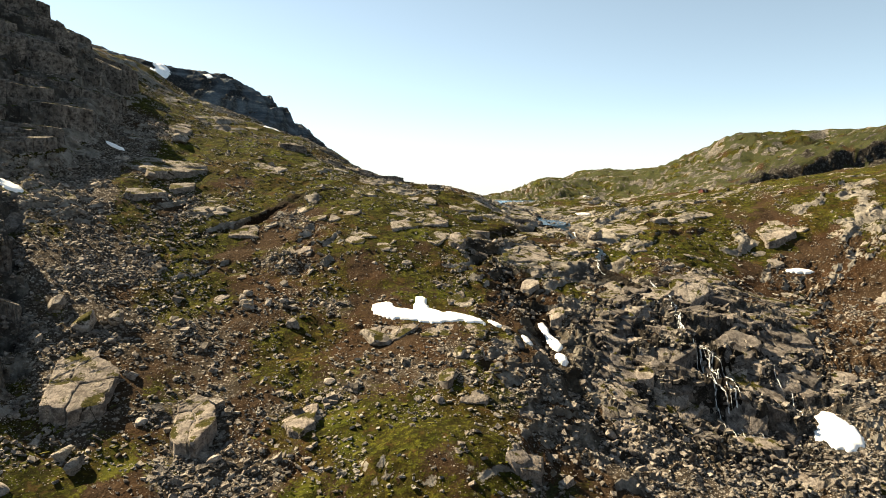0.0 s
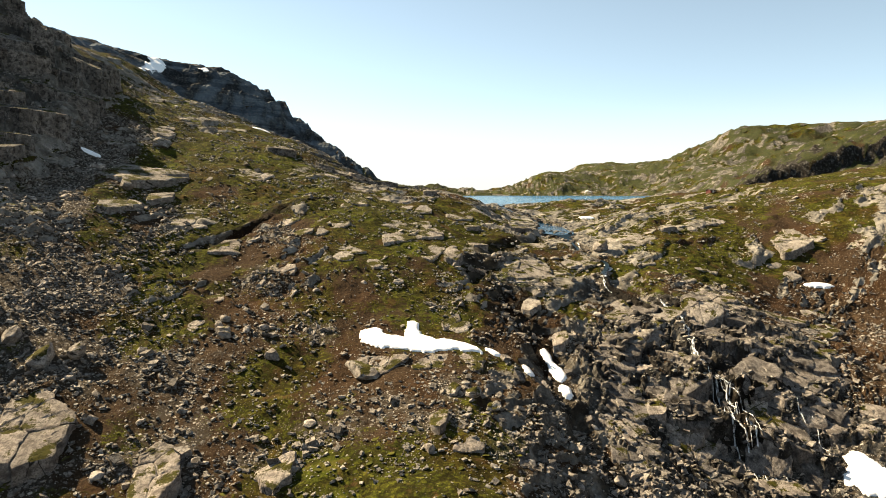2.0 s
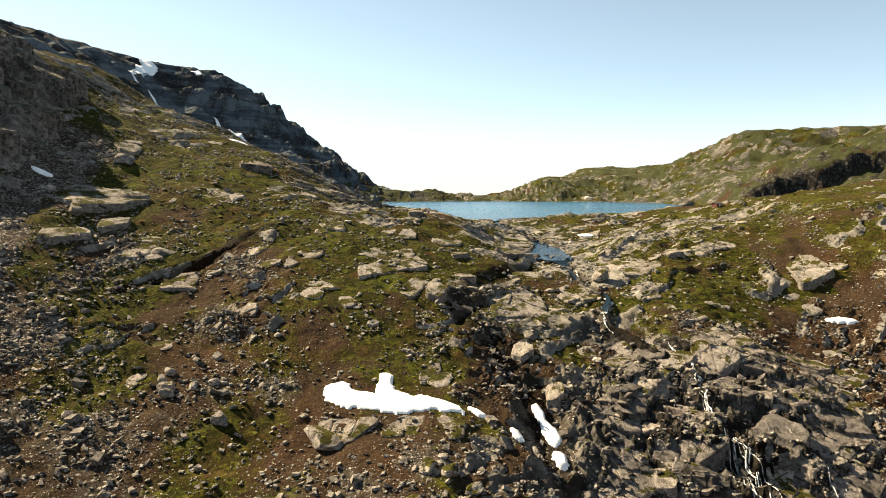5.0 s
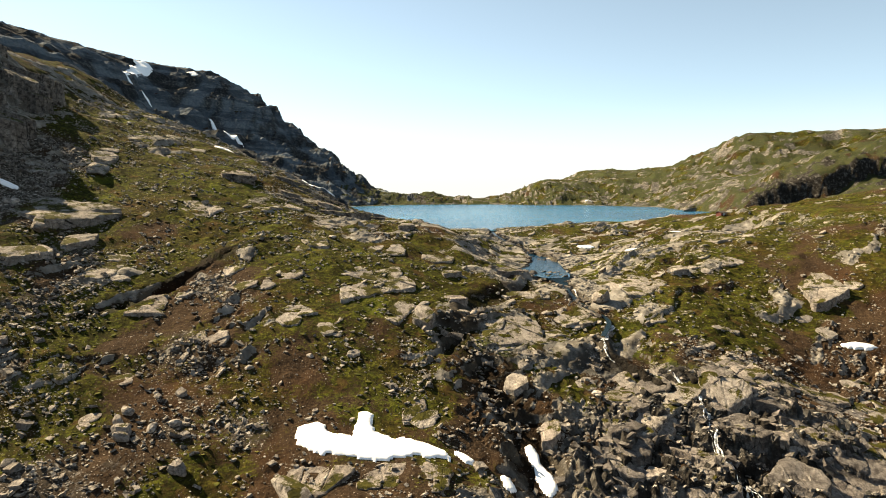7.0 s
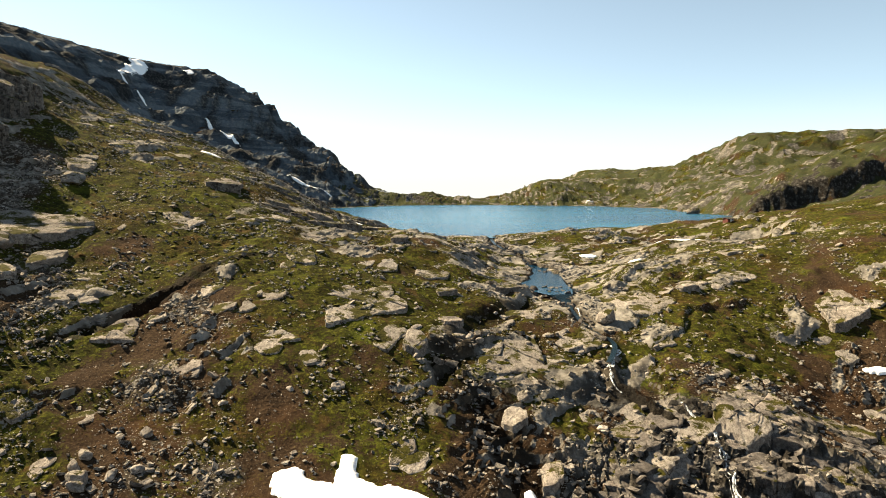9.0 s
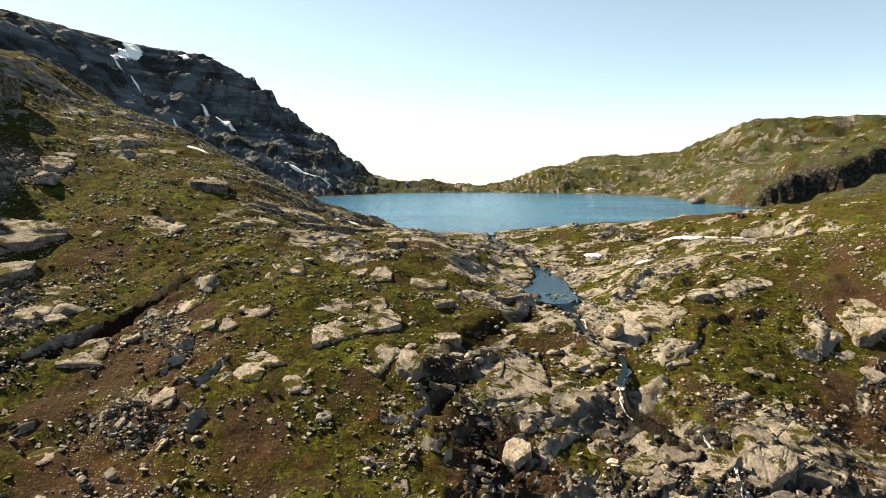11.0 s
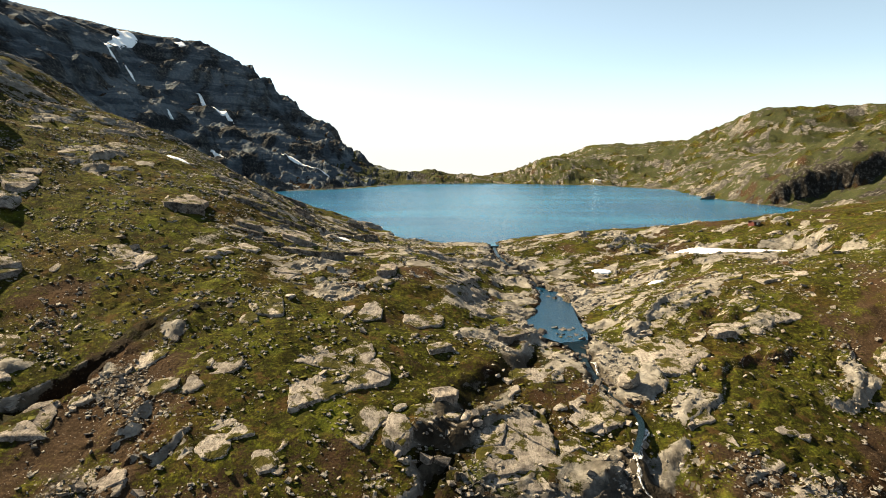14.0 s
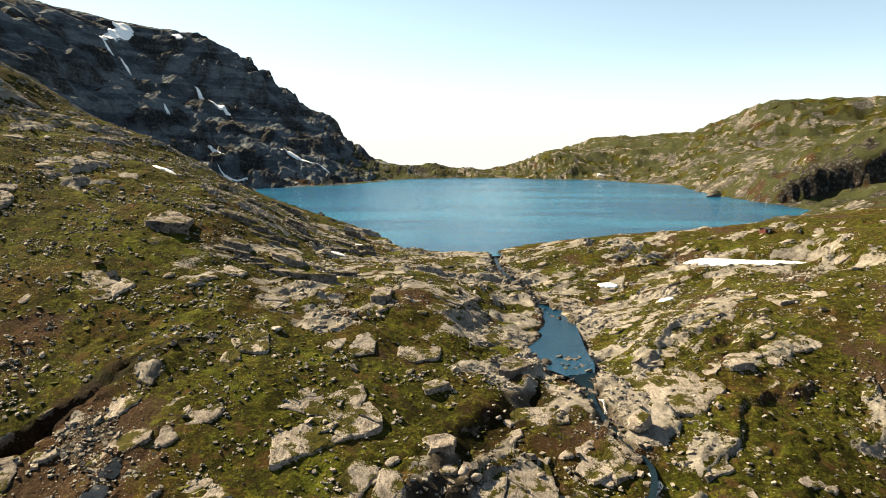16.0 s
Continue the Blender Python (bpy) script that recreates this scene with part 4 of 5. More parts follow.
def bedrock(name, x, y, l, w, proud, yaw, level, mat, label, group, face=(0.77, -0.64), dip=1.0):
    """Bedrock that breaks the surface: an angular outline with a planed top that dips away from its steep edge, parted by joints."""
    ROCK_COUNT[0] += 1
    rng = np.random.default_rng(400 + ROCK_COUNT[0])
    if mat is M_ROCK and float(sample(falls_zone, x, y)) > 0.55 and y < 130:
        mat = M_DARK
    elif mat is M_ROCK and y < 128 + 8 * rng.normal():
        mat = M_BROWN
    k = ROCK_COUNT[0] * 7
    faces = int(rng.integers(6, 10))
    lean = (np.arange(faces) + rng.uniform(-0.35, 0.35, faces)) / faces * 2 * math.pi
    reach = np.hypot(l / 2 * np.cos(lean), w / 2 * np.sin(lean)) * rng.uniform(0.68, 1.1, faces)
    reach = np.minimum(reach, 0.62 * max(l, w))
    c, sn = math.cos(radians(yaw)), math.sin(radians(yaw))
    # the ground's own plane under the whole outcrop
    gx, gy = np.meshgrid(np.linspace(-l / 2, l / 2, 9), np.linspace(-w / 2, w / 2, 9))
    wx, wy = x + gx * c - gy * sn, y + gx * sn + gy * c
    ground = sample(Z, wx, wy).ravel()
    fit = np.stack([wx.ravel() - x, wy.ravel() - y, np.ones(81)], -1)
    plane = np.linalg.lstsq(fit, ground, rcond=None)[0]
    lift = np.percentile(ground - fit @ plane, 30 if name == "rock_rib" else 50)
    plane[:2] *= dip
    fx, fy = face
    far_u = 0.5 * (abs(fx * c + fy * sn) * l + abs(-fx * sn + fy * c) * w)
    origin = np.array([x, y, plane[2]])
    # joints part the larger ones
    across, deep = max(1, min(4, round(l / 3.6))), max(1, min(2, round(w / 3.4)))
    if l * w < 9:
        across = deep = 1
    seeds = [((i + 0.5) / across * l - l / 2 + rng.normal(0, 0.12 * l / across), (j + 0.5) / deep * w - w / 2 + rng.normal(0, 0.14 * w / deep)) for i in range(across) for j in range(deep)]
    seeds = np.array([s for s in seeds if (np.cos(lean) * s[0] + np.sin(lean) * s[1] < reach - 0.4).all()] or [(0.0, 0.0)])
    made = []
    for q, seed in enumerate(seeds):
        n_all, d_all = [(math.cos(a), math.sin(a)) for a in lean], list(reach - np.cos(lean) * seed[0] - np.sin(lean) * seed[1])
        for other in np.delete(seeds, q, 0):
            gap = other - seed
            size = np.linalg.norm(gap)
            n_all.append(tuple(gap / size)), d_all.append(size / 2 - rng.uniform(0.0, 0.05))
        n_all, d_all = np.array(n_all), np.array(d_all)
        span = 2 * d_all.max()
        n, rings = (40, 8) if span > 7 else (26, 5)
        theta = np.arange(n) / n * 2 * math.pi + 0.03
        ray = np.stack([np.cos(theta), np.sin(theta)])
        r = np.min(d_all[:, None] / np.maximum(n_all @ ray, 0.06), 0) * (1 + 0.02 * rng.normal(size=n) + 0.07 * vnoise(3 * ray[0] + k, 3 * ray[1], k) + 0.05 * vnoise(9 * ray[0] + k, 9 * ray[1], k + 5))
        scale = np.concatenate([np.linspace(0, 1, rings)[1:] ** 0.85, [1.012, 1.025, 1.05, 1.08]])
        px, py = seed[0] + np.outer(scale, r * ray[0]), seed[1] + np.outer(scale, r * ray[1])
        wx, wy = x + px * c - py * sn, y + px * sn + py * c
        u = fx * (wx - x) + fy * (wy - y)
        step = rng.normal(0, 0.07) if len(seeds) > 1 else 0.0
        nod = rng.normal(0, 0.025, 2)
        top = plane[0] * (wx - x) + plane[1] * (wy - y) + plane[2] + lift + step + proud * (level + (1 - level) * (0.5 + 0.5 * u / far_u))
        top += nod[0] * (px - seed[0]) + nod[1] * (py - seed[1])
        top += 0.1 * np.round(1.5 * vnoise(u / 1.6, (fx * wy - fy * wx) / 6.0, k)) * min(1, proud) + 0.09 * fbm(wx / 2.4, wy / 2.4, 4, k + 1)
        side = scale > 1
        floor = sample(Z, wx[side], wy[side])
        low = np.minimum(floor, top[side]) - 0.6
        rim = top[rings - 2][None]
        top[side] = rim - 0.05 - (rim - low) * np.array([0.12, 0.5, 0.8, 1.0])[:, None]
        top[rings - 2] -= 0.08
        wx[side] += 0.07 * rng.normal(size=wx[side].shape)
        wy[side] += 0.07 * rng.normal(size=wy[side].shape)
        centre = [(wx[0].mean(), wy[0].mean(), top[0].mean())]
        verts = np.vstack([centre, np.stack([wx, wy, top], -1).reshape(-1, 3)])
        i = np.arange(n)
        j = (i + 1) % n
        tri = [np.stack([0 * i, 1 + i, 1 + j], -1)]
        for g in range(len(scale) - 1):
            a, b = 1 + g * n, 1 + (g + 1) * n
            tri += [np.stack([a + i, b + i, b + j], -1), np.stack([a + i, b + j, a + j], -1)]
        made.append((verts - origin, np.vstack(tri)))
    if len(made) == 1:
        ob = new(name, mesh_of(name, *made[0], mat))
    else:
        ob = new(name)
        for verts, tri in made:
            piece = new("block", mesh_of("block", verts, tri, mat))
            piece.parent = ob
    ob.location = origin
    return tagged(ob, label, "rock", group)


def slab(x, y, l, w, h, yaw, mat=None, label="low ice-smoothed slab of pale grey gneiss let into the turf"):
    return bedrock("rock_rib", x, y, l * 1.08, w * 1.08, 0.75 * h, yaw, 0.0, mat or M_ROCK, label, "slabs")


def block(x, y, l, w, h, yaw, mat=None, label="angular outcrop of grey gneiss with a steep broken face"):
    return bedrock("rock_outcrop", x, y, l * 1.05, w, h, yaw, 0.15, mat or M_ROCK, label, "outcrops")


def boulder(x, y, l, w, h, yaw, mat=None, label="large loose angular boulder of grey gneiss"):
    return one_rock("boulder", x, y, l, w * 0.9, h, yaw, 0.25, 0, mat or M_ROCK, label, "boulder", "large boulders", 16, 5.0)


slab(-5.4, 153.0, 16.3, 4.6, 0.90, 54)
slab(-7.2, 159.5, 13.3, 5.3, 0.50, 42)
slab(-1.1, 145.5, 8.6, 3.4, 0.70, 75)
block(3.2, 144.4, 6.7, 3.5, 1.60, 84)
slab(18.4, 150.6, 18.3, 7.6, 1.00, 63)
slab(30.2, 157.1, 9.4, 5.5, 0.90, 60)
slab(44.8, 174.5, 17.7, 12.5, 0.90, 3)
boulder(37.4, 164.7, 5.3, 5.1, 3.0, 36)
slab(23.2, 165.7, 11.8, 5.2, 0.70, 24)
slab(4.5, 176.5, 8.4, 6.3, 0.60, 54)
block(7.8, 166.9, 4.8, 2.5, 1.30, 60)
slab(11.0, 205.2, 18.2, 7.3, 0.70, 63)
slab(-19.6, 168.7, 7.5, 6.0, 0.70, 108)
slab(-21.3, 163.8, 4.1, 3.2, 0.50, 69)
slab(-20.2, 182.3, 9.0, 5.4, 0.50, 6)
slab(-46.6, 178.0, 10.6, 8.2, 0.70, 159)
slab(-26.1, 148.6, 5.2, 3.2, 0.60, 153)
slab(-22.9, 153.1, 8.2, 3.9, 0.35, 168)
slab(-18.4, 138.7, 4.8, 3.6, 0.60, 0)
slab(-12.2, 137.7, 3.6, 3.0, 0.70, 171)
slab(-28.8, 134.3, 5.4, 3.2, 0.50, 156)
slab(-42.2, 142.4, 7.7, 2.2, 0.60, 60)
slab(-35.3, 149.9, 13.4, 3.7, 0.60, 51)
slab(41.4, 217.1, 13.1, 11.8, 0.60, 126)
slab(62.5, 241.7, 17.1, 11.5, 0.60, 45)
slab(50.6, 254.3, 15.8, 6.6, 0.50, 24)
slab(56.2, 202.3, 18.7, 9.0, 0.60, 42)
slab(46.5, 189.3, 9.5, 4.2, 0.40, 21)
slab(68.2, 195.0, 10.3, 4.1, 0.50, 54)
block(58.3, 182.6, 5.4, 2.9, 0.90, 54)
slab(81.5, 208.5, 11.6, 7.5, 0.40, 9)
slab(44.9, 158.3, 7.3, 4.2, 0.50, 60)
slab(46.6, 149.6, 9.8, 3.9, 0.60, 60)
block(-23.3, 207.2, 11.9, 6.3, 1.60, 90, M_BROWN)
block(-2.5, 192.2, 8.1, 4.3, 1.60, 87, M_BROWN)
block(-44.4, 203.0, 10.3, 5.7, 1.50, 93, M_BROWN)
slab(-3.8, 174.1, 7.4, 3.1, 0.40, 63)
slab(17.4, 194.2, 13.5, 5.4, 0.50, 48)
block(20.3, 179.3, 8.7, 4.6, 1.20, 69, M_DARK)
block(8.9, 154.6, 5.8, 3.0, 1.20, 66, M_BROWN)
slab(29.9, 189.4, 9.3, 4.6, 0.50, 84)
slab(-75.2, 235.3, 11.5, 4.6, 0.50, 90)
block(-77.5, 199.0, 8.0, 4.4, 1.30, 87)
slab(36.8, 134.7, 20.4, 11.3, 1.10, 45)
slab(48.4, 139.3, 5.5, 3.3, 0.80, 9)
slab(55.4, 138.8, 9.7, 7.2, 1.00, 84)
block(49.3, 134.0, 8.1, 4.2, 1.50, 165)
block(85.5, 173.8, 12.2, 6.4, 2.20, 66)
slab(31.8, 158.2, 10.3, 7.0, 0.80, 90)
slab(-68.5, 165.5, 23.0, 9.5, 2.60, 18)
boulder(-67.8, 155.6, 5.0, 3.7, 2.6, 117)
block(-61.3, 155.8, 7.9, 5.4, 1.50, 78)
block(-65.4, 146.5, 8.9, 6.7, 1.40, 63)
boulder(-73.9, 188.5, 7.1, 5.3, 2.4, 96)
block(-76.9, 198.2, 9.1, 4.8, 1.20, 99)
slab(-28.4, 133.8, 5.1, 3.1, 0.50, 150)
slab(-38.5, 124.8, 3.7, 2.8, 0.35, 156)
boulder(-35.4, 116.8, 2.3, 1.7, 1.3, 150)
boulder(-35.1, 118.6, 2.2, 1.6, 1.3, 141)
boulder(-33.4, 113.9, 2.6, 1.9, 1.5, 150)
boulder(-24.5, 109.5, 1.9, 1.8, 1.5, 156)
slab(-9.1, 109.7, 8.5, 4.4, 0.60, 0)
slab(1.9, 110.8, 11.2, 5.7, 0.60, 0)
block(17.6, 133.6, 4.5, 3.8, 1.40, 141)
block(21.4, 124.6, 4.9, 3.0, 1.50, 69)
slab(75.0, 138.5, 12.2, 4.9, 0.80, 57)
slab(68.9, 193.7, 11.8, 5.1, 0.50, 51)
slab(-17.6, 141.7, 6.0, 3.2, 0.40, 138)
slab(-11.5, 137.7, 3.9, 2.3, 0.40, 147)
block(-49.6, 88.5, 13.8, 8.3, 2.40, 108)
block(-32.6, 85.4, 14.0, 5.4, 2.40, 105)
block(0.7, 94.0, 4.7, 2.5, 1.60, 78)
boulder(2.7, 101.8, 2.9, 2.1, 1.7, 78)
boulder(5.3, 100.7, 3.1, 2.3, 1.8, 78)
boulder(8.2, 98.7, 2.9, 2.1, 1.7, 66)
slab(4.3, 90.6, 4.2, 2.5, 0.60, 36)
boulder(-11.2, 107.4, 5.9, 4.4, 2.4, 129)
block(9.0, 78.9, 5.3, 2.8, 1.40, 63)
block(10.8, 78.9, 5.6, 3.0, 1.60, 57)
boulder(-60.4, 103.7, 4.5, 3.3, 2.7, 96)
boulder(-55.1, 101.8, 4.7, 3.5, 2.8, 93)
boulder(-51.8, 104.3, 3.4, 3.1, 2.5, 93)
boulder(-46.1, 78.8, 2.6, 1.9, 1.6, 72)
boulder(-43.5, 76.8, 3.0, 2.2, 1.8, 90)
block(-19.1, 88.3, 6.1, 4.5, 1.20, 72)
block(52.5, 117.2, 9.1, 7.4, 1.60, 93, M_DARK)
block(65.4, 123.1, 9.4, 4.9, 1.40, 75)
block(41.5, 117.5, 10.5, 6.1, 1.40, 57, M_DARK)
block(38.3, 109.7, 8.1, 4.3, 1.40, 168, M_DARK)
slab(52.8, 93.3, 5.6, 3.9, 0.60, 117)
slab(60.3, 92.7, 5.1, 4.6, 0.60, 144)
boulder(-25.0, 109.8, 2.2, 2.3, 1.8, 141)
boulder(-34.2, 115.2, 3.7, 2.8, 2.0, 138)


one_rock("boulder", 176.4, 497.5, 13.0, 6.0, 8.5, 10, 0.25, 0, M_ROCK, "low bare rock standing in the lake off the headland", "boulder", "", 14, 4.0)


# ---- smaller ribs of bedrock between the large ones ----
def small_slabs():
    rng = np.random.default_rng(77)
    made = 0
    while made < 340:
        x, y, l0 = rng.uniform(-100, 122), rng.uniform(112, 296), 2.0
        if inside(SHORE, np.array([x]), np.array([y]))[0] or rng.random() > 0.12 + 0.25 * float(sample(brown_heath, x, y)) + 0.6 * float(sample(crest, x, y)) + 0.4 * float(sample(plateau, x, y)) or float(sample(brook_d, x, y)) < 3 or float(sample(shore_d, x, y)) < 5 or not off_snow(x, y, l0) or rng.random() < 0.35 * float(sample(brown_heath, x, y)):
            continue
        l = 2.2 + 6 * rng.random() ** 2
        yaw = rng.normal(50, 16) if x < 30 else rng.normal(18, 18)
        bedrock("rock_rib", x, y, l, l * rng.uniform(0.35, 0.65), rng.uniform(0.15, 0.6), yaw, 0.15, M_ROCK, "small rib of pale gneiss breaking through the turf", "small slabs")
        made += 1


small_slabs()


# ---- stacked ledges: the waterfall's steps and the crags above the left slope ----
def ledges():
    rng = np.random.default_rng(31)
    for _ in range(190):
        x, y = rng.uniform(26, 70), rng.uniform(100, 140)
        l = 2.5 + 7.0 * rng.random() ** 1.6
        if x < 27 + max(0, y - 122) * 0.5 or abs(x - 45) < 1.0 + 0.4 * l or not off_snow(x, y, l / 2 + 1):
            continue
        bedrock("rock_ledge", x, y, l, l * rng.uniform(0.4, 0.7), rng.uniform(0.3, 0.9), rng.normal(-28, 18), 0.1, M_DARK if rng.random() < 0.4 else M_BROWN, "tilted ledge of dark gneiss beside the waterfall", "waterfall ledges", (0.45, -0.89), 0.9)
    for _ in range(230):
        x, y = rng.uniform(-142, -60), rng.uniform(84, 262)
        if float(sample(crags, x, y)) < 0.3 or not off_snow(x, y, 6):
            continue
        l = rng.uniform(6, 18) if y > 130 else rng.uniform(3, 7)
        bedrock("rock_ledge", x, y, l, l * rng.uniform(0.35, 0.55), rng.uniform(1.0, 1.6 + 0.16 * l), rng.normal(15, 18), 0.6, M_CRAG, "jutting ledge of gneiss on the crags, with shade put into its colour", "crag ledges", (0.6, -0.8), 0.42)

    made = 0
    while made < 26:
        x, y = rng.uniform(-48, -4), rng.uniform(196, 290)
        if float(sample(shore_d, x, y)) < 2 or inside(SHORE, np.array([x]), np.array([y]))[0] or x > -8 + 0.25 * (235 - y) or not off_snow(x, y, 4):
            continue
        l = rng.uniform(3, 9)
        bedrock("rock_outcrop", x, y, l, l * rng.uniform(0.45, 0.7), rng.uniform(0.7, 1.9), rng.normal(20, 25), 0.25, M_CRAG, "dark outcrop standing out of the turf above the lake", "outcrops", (0.6, -0.8), 0.8)
        made += 1


ledges()


# ---- boulders strewn over the slopes ----
def strewn_boulders():
    rng = np.random.default_rng(5)
    kinds = []
    for k in range(12):
        bm = rock_shape(rng, 2, 12, 3.2, 0.6, 0.95)
        me = bpy.data.meshes.new("boulder")
        for v in bm.verts:
            v.co *= 0.5
        bm.to_mesh(me), bm.free()
        me.materials.append(M_STONE)
        kinds.append(me)
    made = 0
    while made < 230:
        x, y = rng.uniform(-95, 105), 72 + 190 * rng.random() ** 1.5
        want = 0.1 + float(sample(scree, x, y)) * (1.0 if y < 150 else 0.6)
        if rng.random() > want or float(sample(brook_d, x, y)) < 0.5 or float(sample(shore_d, x, y)) < 3 or not off_snow(x, y, 1.2) or rng.random() < float(sample(brown_heath, x, y)):
            continue
        s = 0.9 + 1.5 * rng.random() ** 3
        ob = new("boulder", kinds[made % 12])
        h = s * rng.uniform(0.3, 0.6)
        ob.matrix_world = stood(x, y, s, s, h, rng.uniform(0, 360), 0.22, rng.uniform(-12, 12)) @ Matrix.Diagonal((s, s * rng.uniform(0.6, 0.95), h, 1))
        tagged(ob, "loose grey boulder lying on the slope", "boulder", "strewn boulders")
        made += 1


strewn_boulders()


# ---- loose stones and tufts, past counting ----
def ico():
    bm = bmesh.new()
    bmesh.ops.create_icosphere(bm, subdivisions=1, radius=1.0)
    v, f = np.array([v.co[:] for v in bm.verts]), np.array([[q.index for q in p.verts] for p in bm.faces])
    bm.free()
    return v, f


def turns(rng, n, lean):
    """Random turns: any yaw, and a lean of up to so many radians."""
    a, b, c = rng.uniform(0, 2 * math.pi, n), rng.uniform(-lean, lean, n), rng.uniform(-lean, lean, n)
    ca, sa, cb, sb, cc, sc = np.cos(a), np.sin(a), np.cos(b), np.sin(b), np.cos(c), np.sin(c)
    one, nil = np.ones(n), np.zeros(n)
    rz = np.stack([ca, -sa, nil, sa, ca, nil, nil, nil, one], -1).reshape(n, 3, 3)
    rx = np.stack([one, nil, nil, nil, cb, -sb, nil, sb, cb], -1).reshape(n, 3, 3)
    ry = np.stack([cc, nil, sc, nil, one, nil, -sc, nil, cc], -1).reshape(n, 3, 3)
    return rx @ ry @ rz


CUBE = (np.array([(x, y, z) for z in (-1, 1) for y in (-1, 1) for x in (-1, 1)]) * 0.78,
        np.array([(0, 2, 3), (0, 3, 1), (4, 5, 7), (4, 7, 6), (0, 1, 5), (0, 5, 4), (2, 6, 7), (2, 7, 3), (0, 4, 6), (0, 6, 2), (1, 3, 7), (1, 7, 5)]))


def litter(name, seed, count, want, size, flat, sink, lean, jag, mat, label, category, cut=False):
    rng = np.random.default_rng(seed)
    v, f = CUBE if cut else ico()
    x, y = rng.uniform(-112, 122, count * 12), 69 + 205 * rng.random(count * 12) ** 1.15
    if name == "brook_stones":
        x = 24 + 18 * rng.random(count * 12)
    keep = np.flatnonzero(rng.random(count * 12) < want(x, y))[:count]
    x, y, n = x[keep], y[keep], len(keep)
    s = size(rng, n)
    shapes = np.array([v * (1 + jag * rng.normal(size=(len(v), 3 if cut else 1))) * (1, rng.uniform(0.55, 0.95), 1) for _ in range(24)])
    own = shapes[rng.integers(0, 24, n)] * (s / 2)[:, None, None]
    tall = rng.uniform(*flat, n)
    own[:, :, 2] *= tall[:, None]
    own = np.einsum("nij,nvj->nvi", turns(rng, n, lean), own)
    own += np.stack([x, y, sample(Z, x, y) + s * tall * (0.5 - sink)], -1)[:, None, :]
    faces = f[None] + (np.arange(n) * len(v))[:, None, None]
    me = mesh_of(name, own.reshape(-1, 3), faces.reshape(-1, 3), mat)
    tagged(new(name, me), label, category, kind="stuff")


def dry(x, y):
    return off_snow(x, y) * (sample(brook_d, x, y) > 0.2) * (sample(shore_d, x, y) > 1.5) * ~inside(SHORE, x, y)


litter("loose_stones", 7, 27000, lambda x, y: dry(x, y) * np.clip(0.1 + 0.9 * sample(scree, x, y) ** 1.5 - 0.2 * sample(turf, x, y), 0.05, 1) * (0.4 + 0.6 * ramp(175, 140, y)) * ramp(-0.5, 0.5, fbm(x / 5, y / 5, 3, 91)),
       lambda rng, n: 0.25 + 0.95 * rng.random(n) ** 4, (0.2, 0.5), 0.15, 0.6, 0.26, M_STONE, "angular grey stones scattered over soil and turf", "stones", True)
litter("rubble", 9, 4600, lambda x, y: dry(x, y) * np.clip(0.9 * sample(scree, x, y) ** 2 + 0.3 * sample(headwall, x, y) + 0.5 * sample(crags, x, y) + 0.03 + 0.7 * ramp(4, 0.6, sample(brook_d, x, y)) + 0.5 * sample(wet_and_shade, x, y) - 0.3 * sample(turf, x, y), 0.04, 1) * ramp(-0.2, 0.5, fbm(x / 7, y / 7, 3, 92)),
       lambda rng, n: 0.5 + 1.4 * rng.random(n) ** 3.5, (0.25, 0.6), 0.2, 0.6, 0.28, M_STONE, "angular broken blocks of grey gneiss lying in heaps", "rubble", True)
litter("dark_rubble", 13, 1000, lambda x, y: dry(x, y) * sample(falls_zone, x, y),
       lambda rng, n: 0.6 + 1.6 * rng.random(n) ** 3, (0.25, 0.6), 0.2, 0.6, 0.28, M_DARK, "dark wet broken blocks below the waterfall", "rubble", True)
litter("brook_stones", 14, 420, lambda x, y: (np.abs(x - 31) < 12) * ramp(1.6, 0.1, sample(brook_d, x, y)) * ((y < 189) | (y > 214)) * (y > 158) * ((y < 168) | (y > 174)) * (y < 272),
       lambda rng, n: 0.4 + 1.5 * rng.random(n) ** 2.5, (0.2, 0.45), 0.15, 0.4, 0.26, M_DARK, "wet grey stones lying in the outlet brook", "stones", True)
litter("pale_chips", 10, 48000, lambda x, y: dry(x, y) * (1 - 0.8 * sample(wet_and_shade, x, y)) * (1 - 0.55 * sample(green_shelf, x, y)) * (0.25 + 0.2 * ramp(135, 150, y) * ramp(10, -20, x) + 0.5 * sample(crest, x, y) + 0.35 * sample(scree, x, y)) * ramp(-0.35, 0.6, fbm(x / 4, y / 4, 3, 93)),
       lambda rng, n: 0.2 + 0.6 * rng.random(n) ** 3, (0.25, 0.55), 0.15, 0.5, 0.28, M_CHIP, "small pale frost-split stones strewn over the turf", "stones", True)
litter("heath", 8, 2500, lambda x, y: dry(x, y) * np.clip(sample(turf, x, y) * 1.4 - 0.3 - sample(bare, x, y), 0, 1),
       lambda rng, n: 0.35 + 0.9 * rng.random(n) ** 2, (0.06, 0.14), 0.35, 0.2, 0.25, M_HEATH, "low olive tufts of heath and grass", "heath")


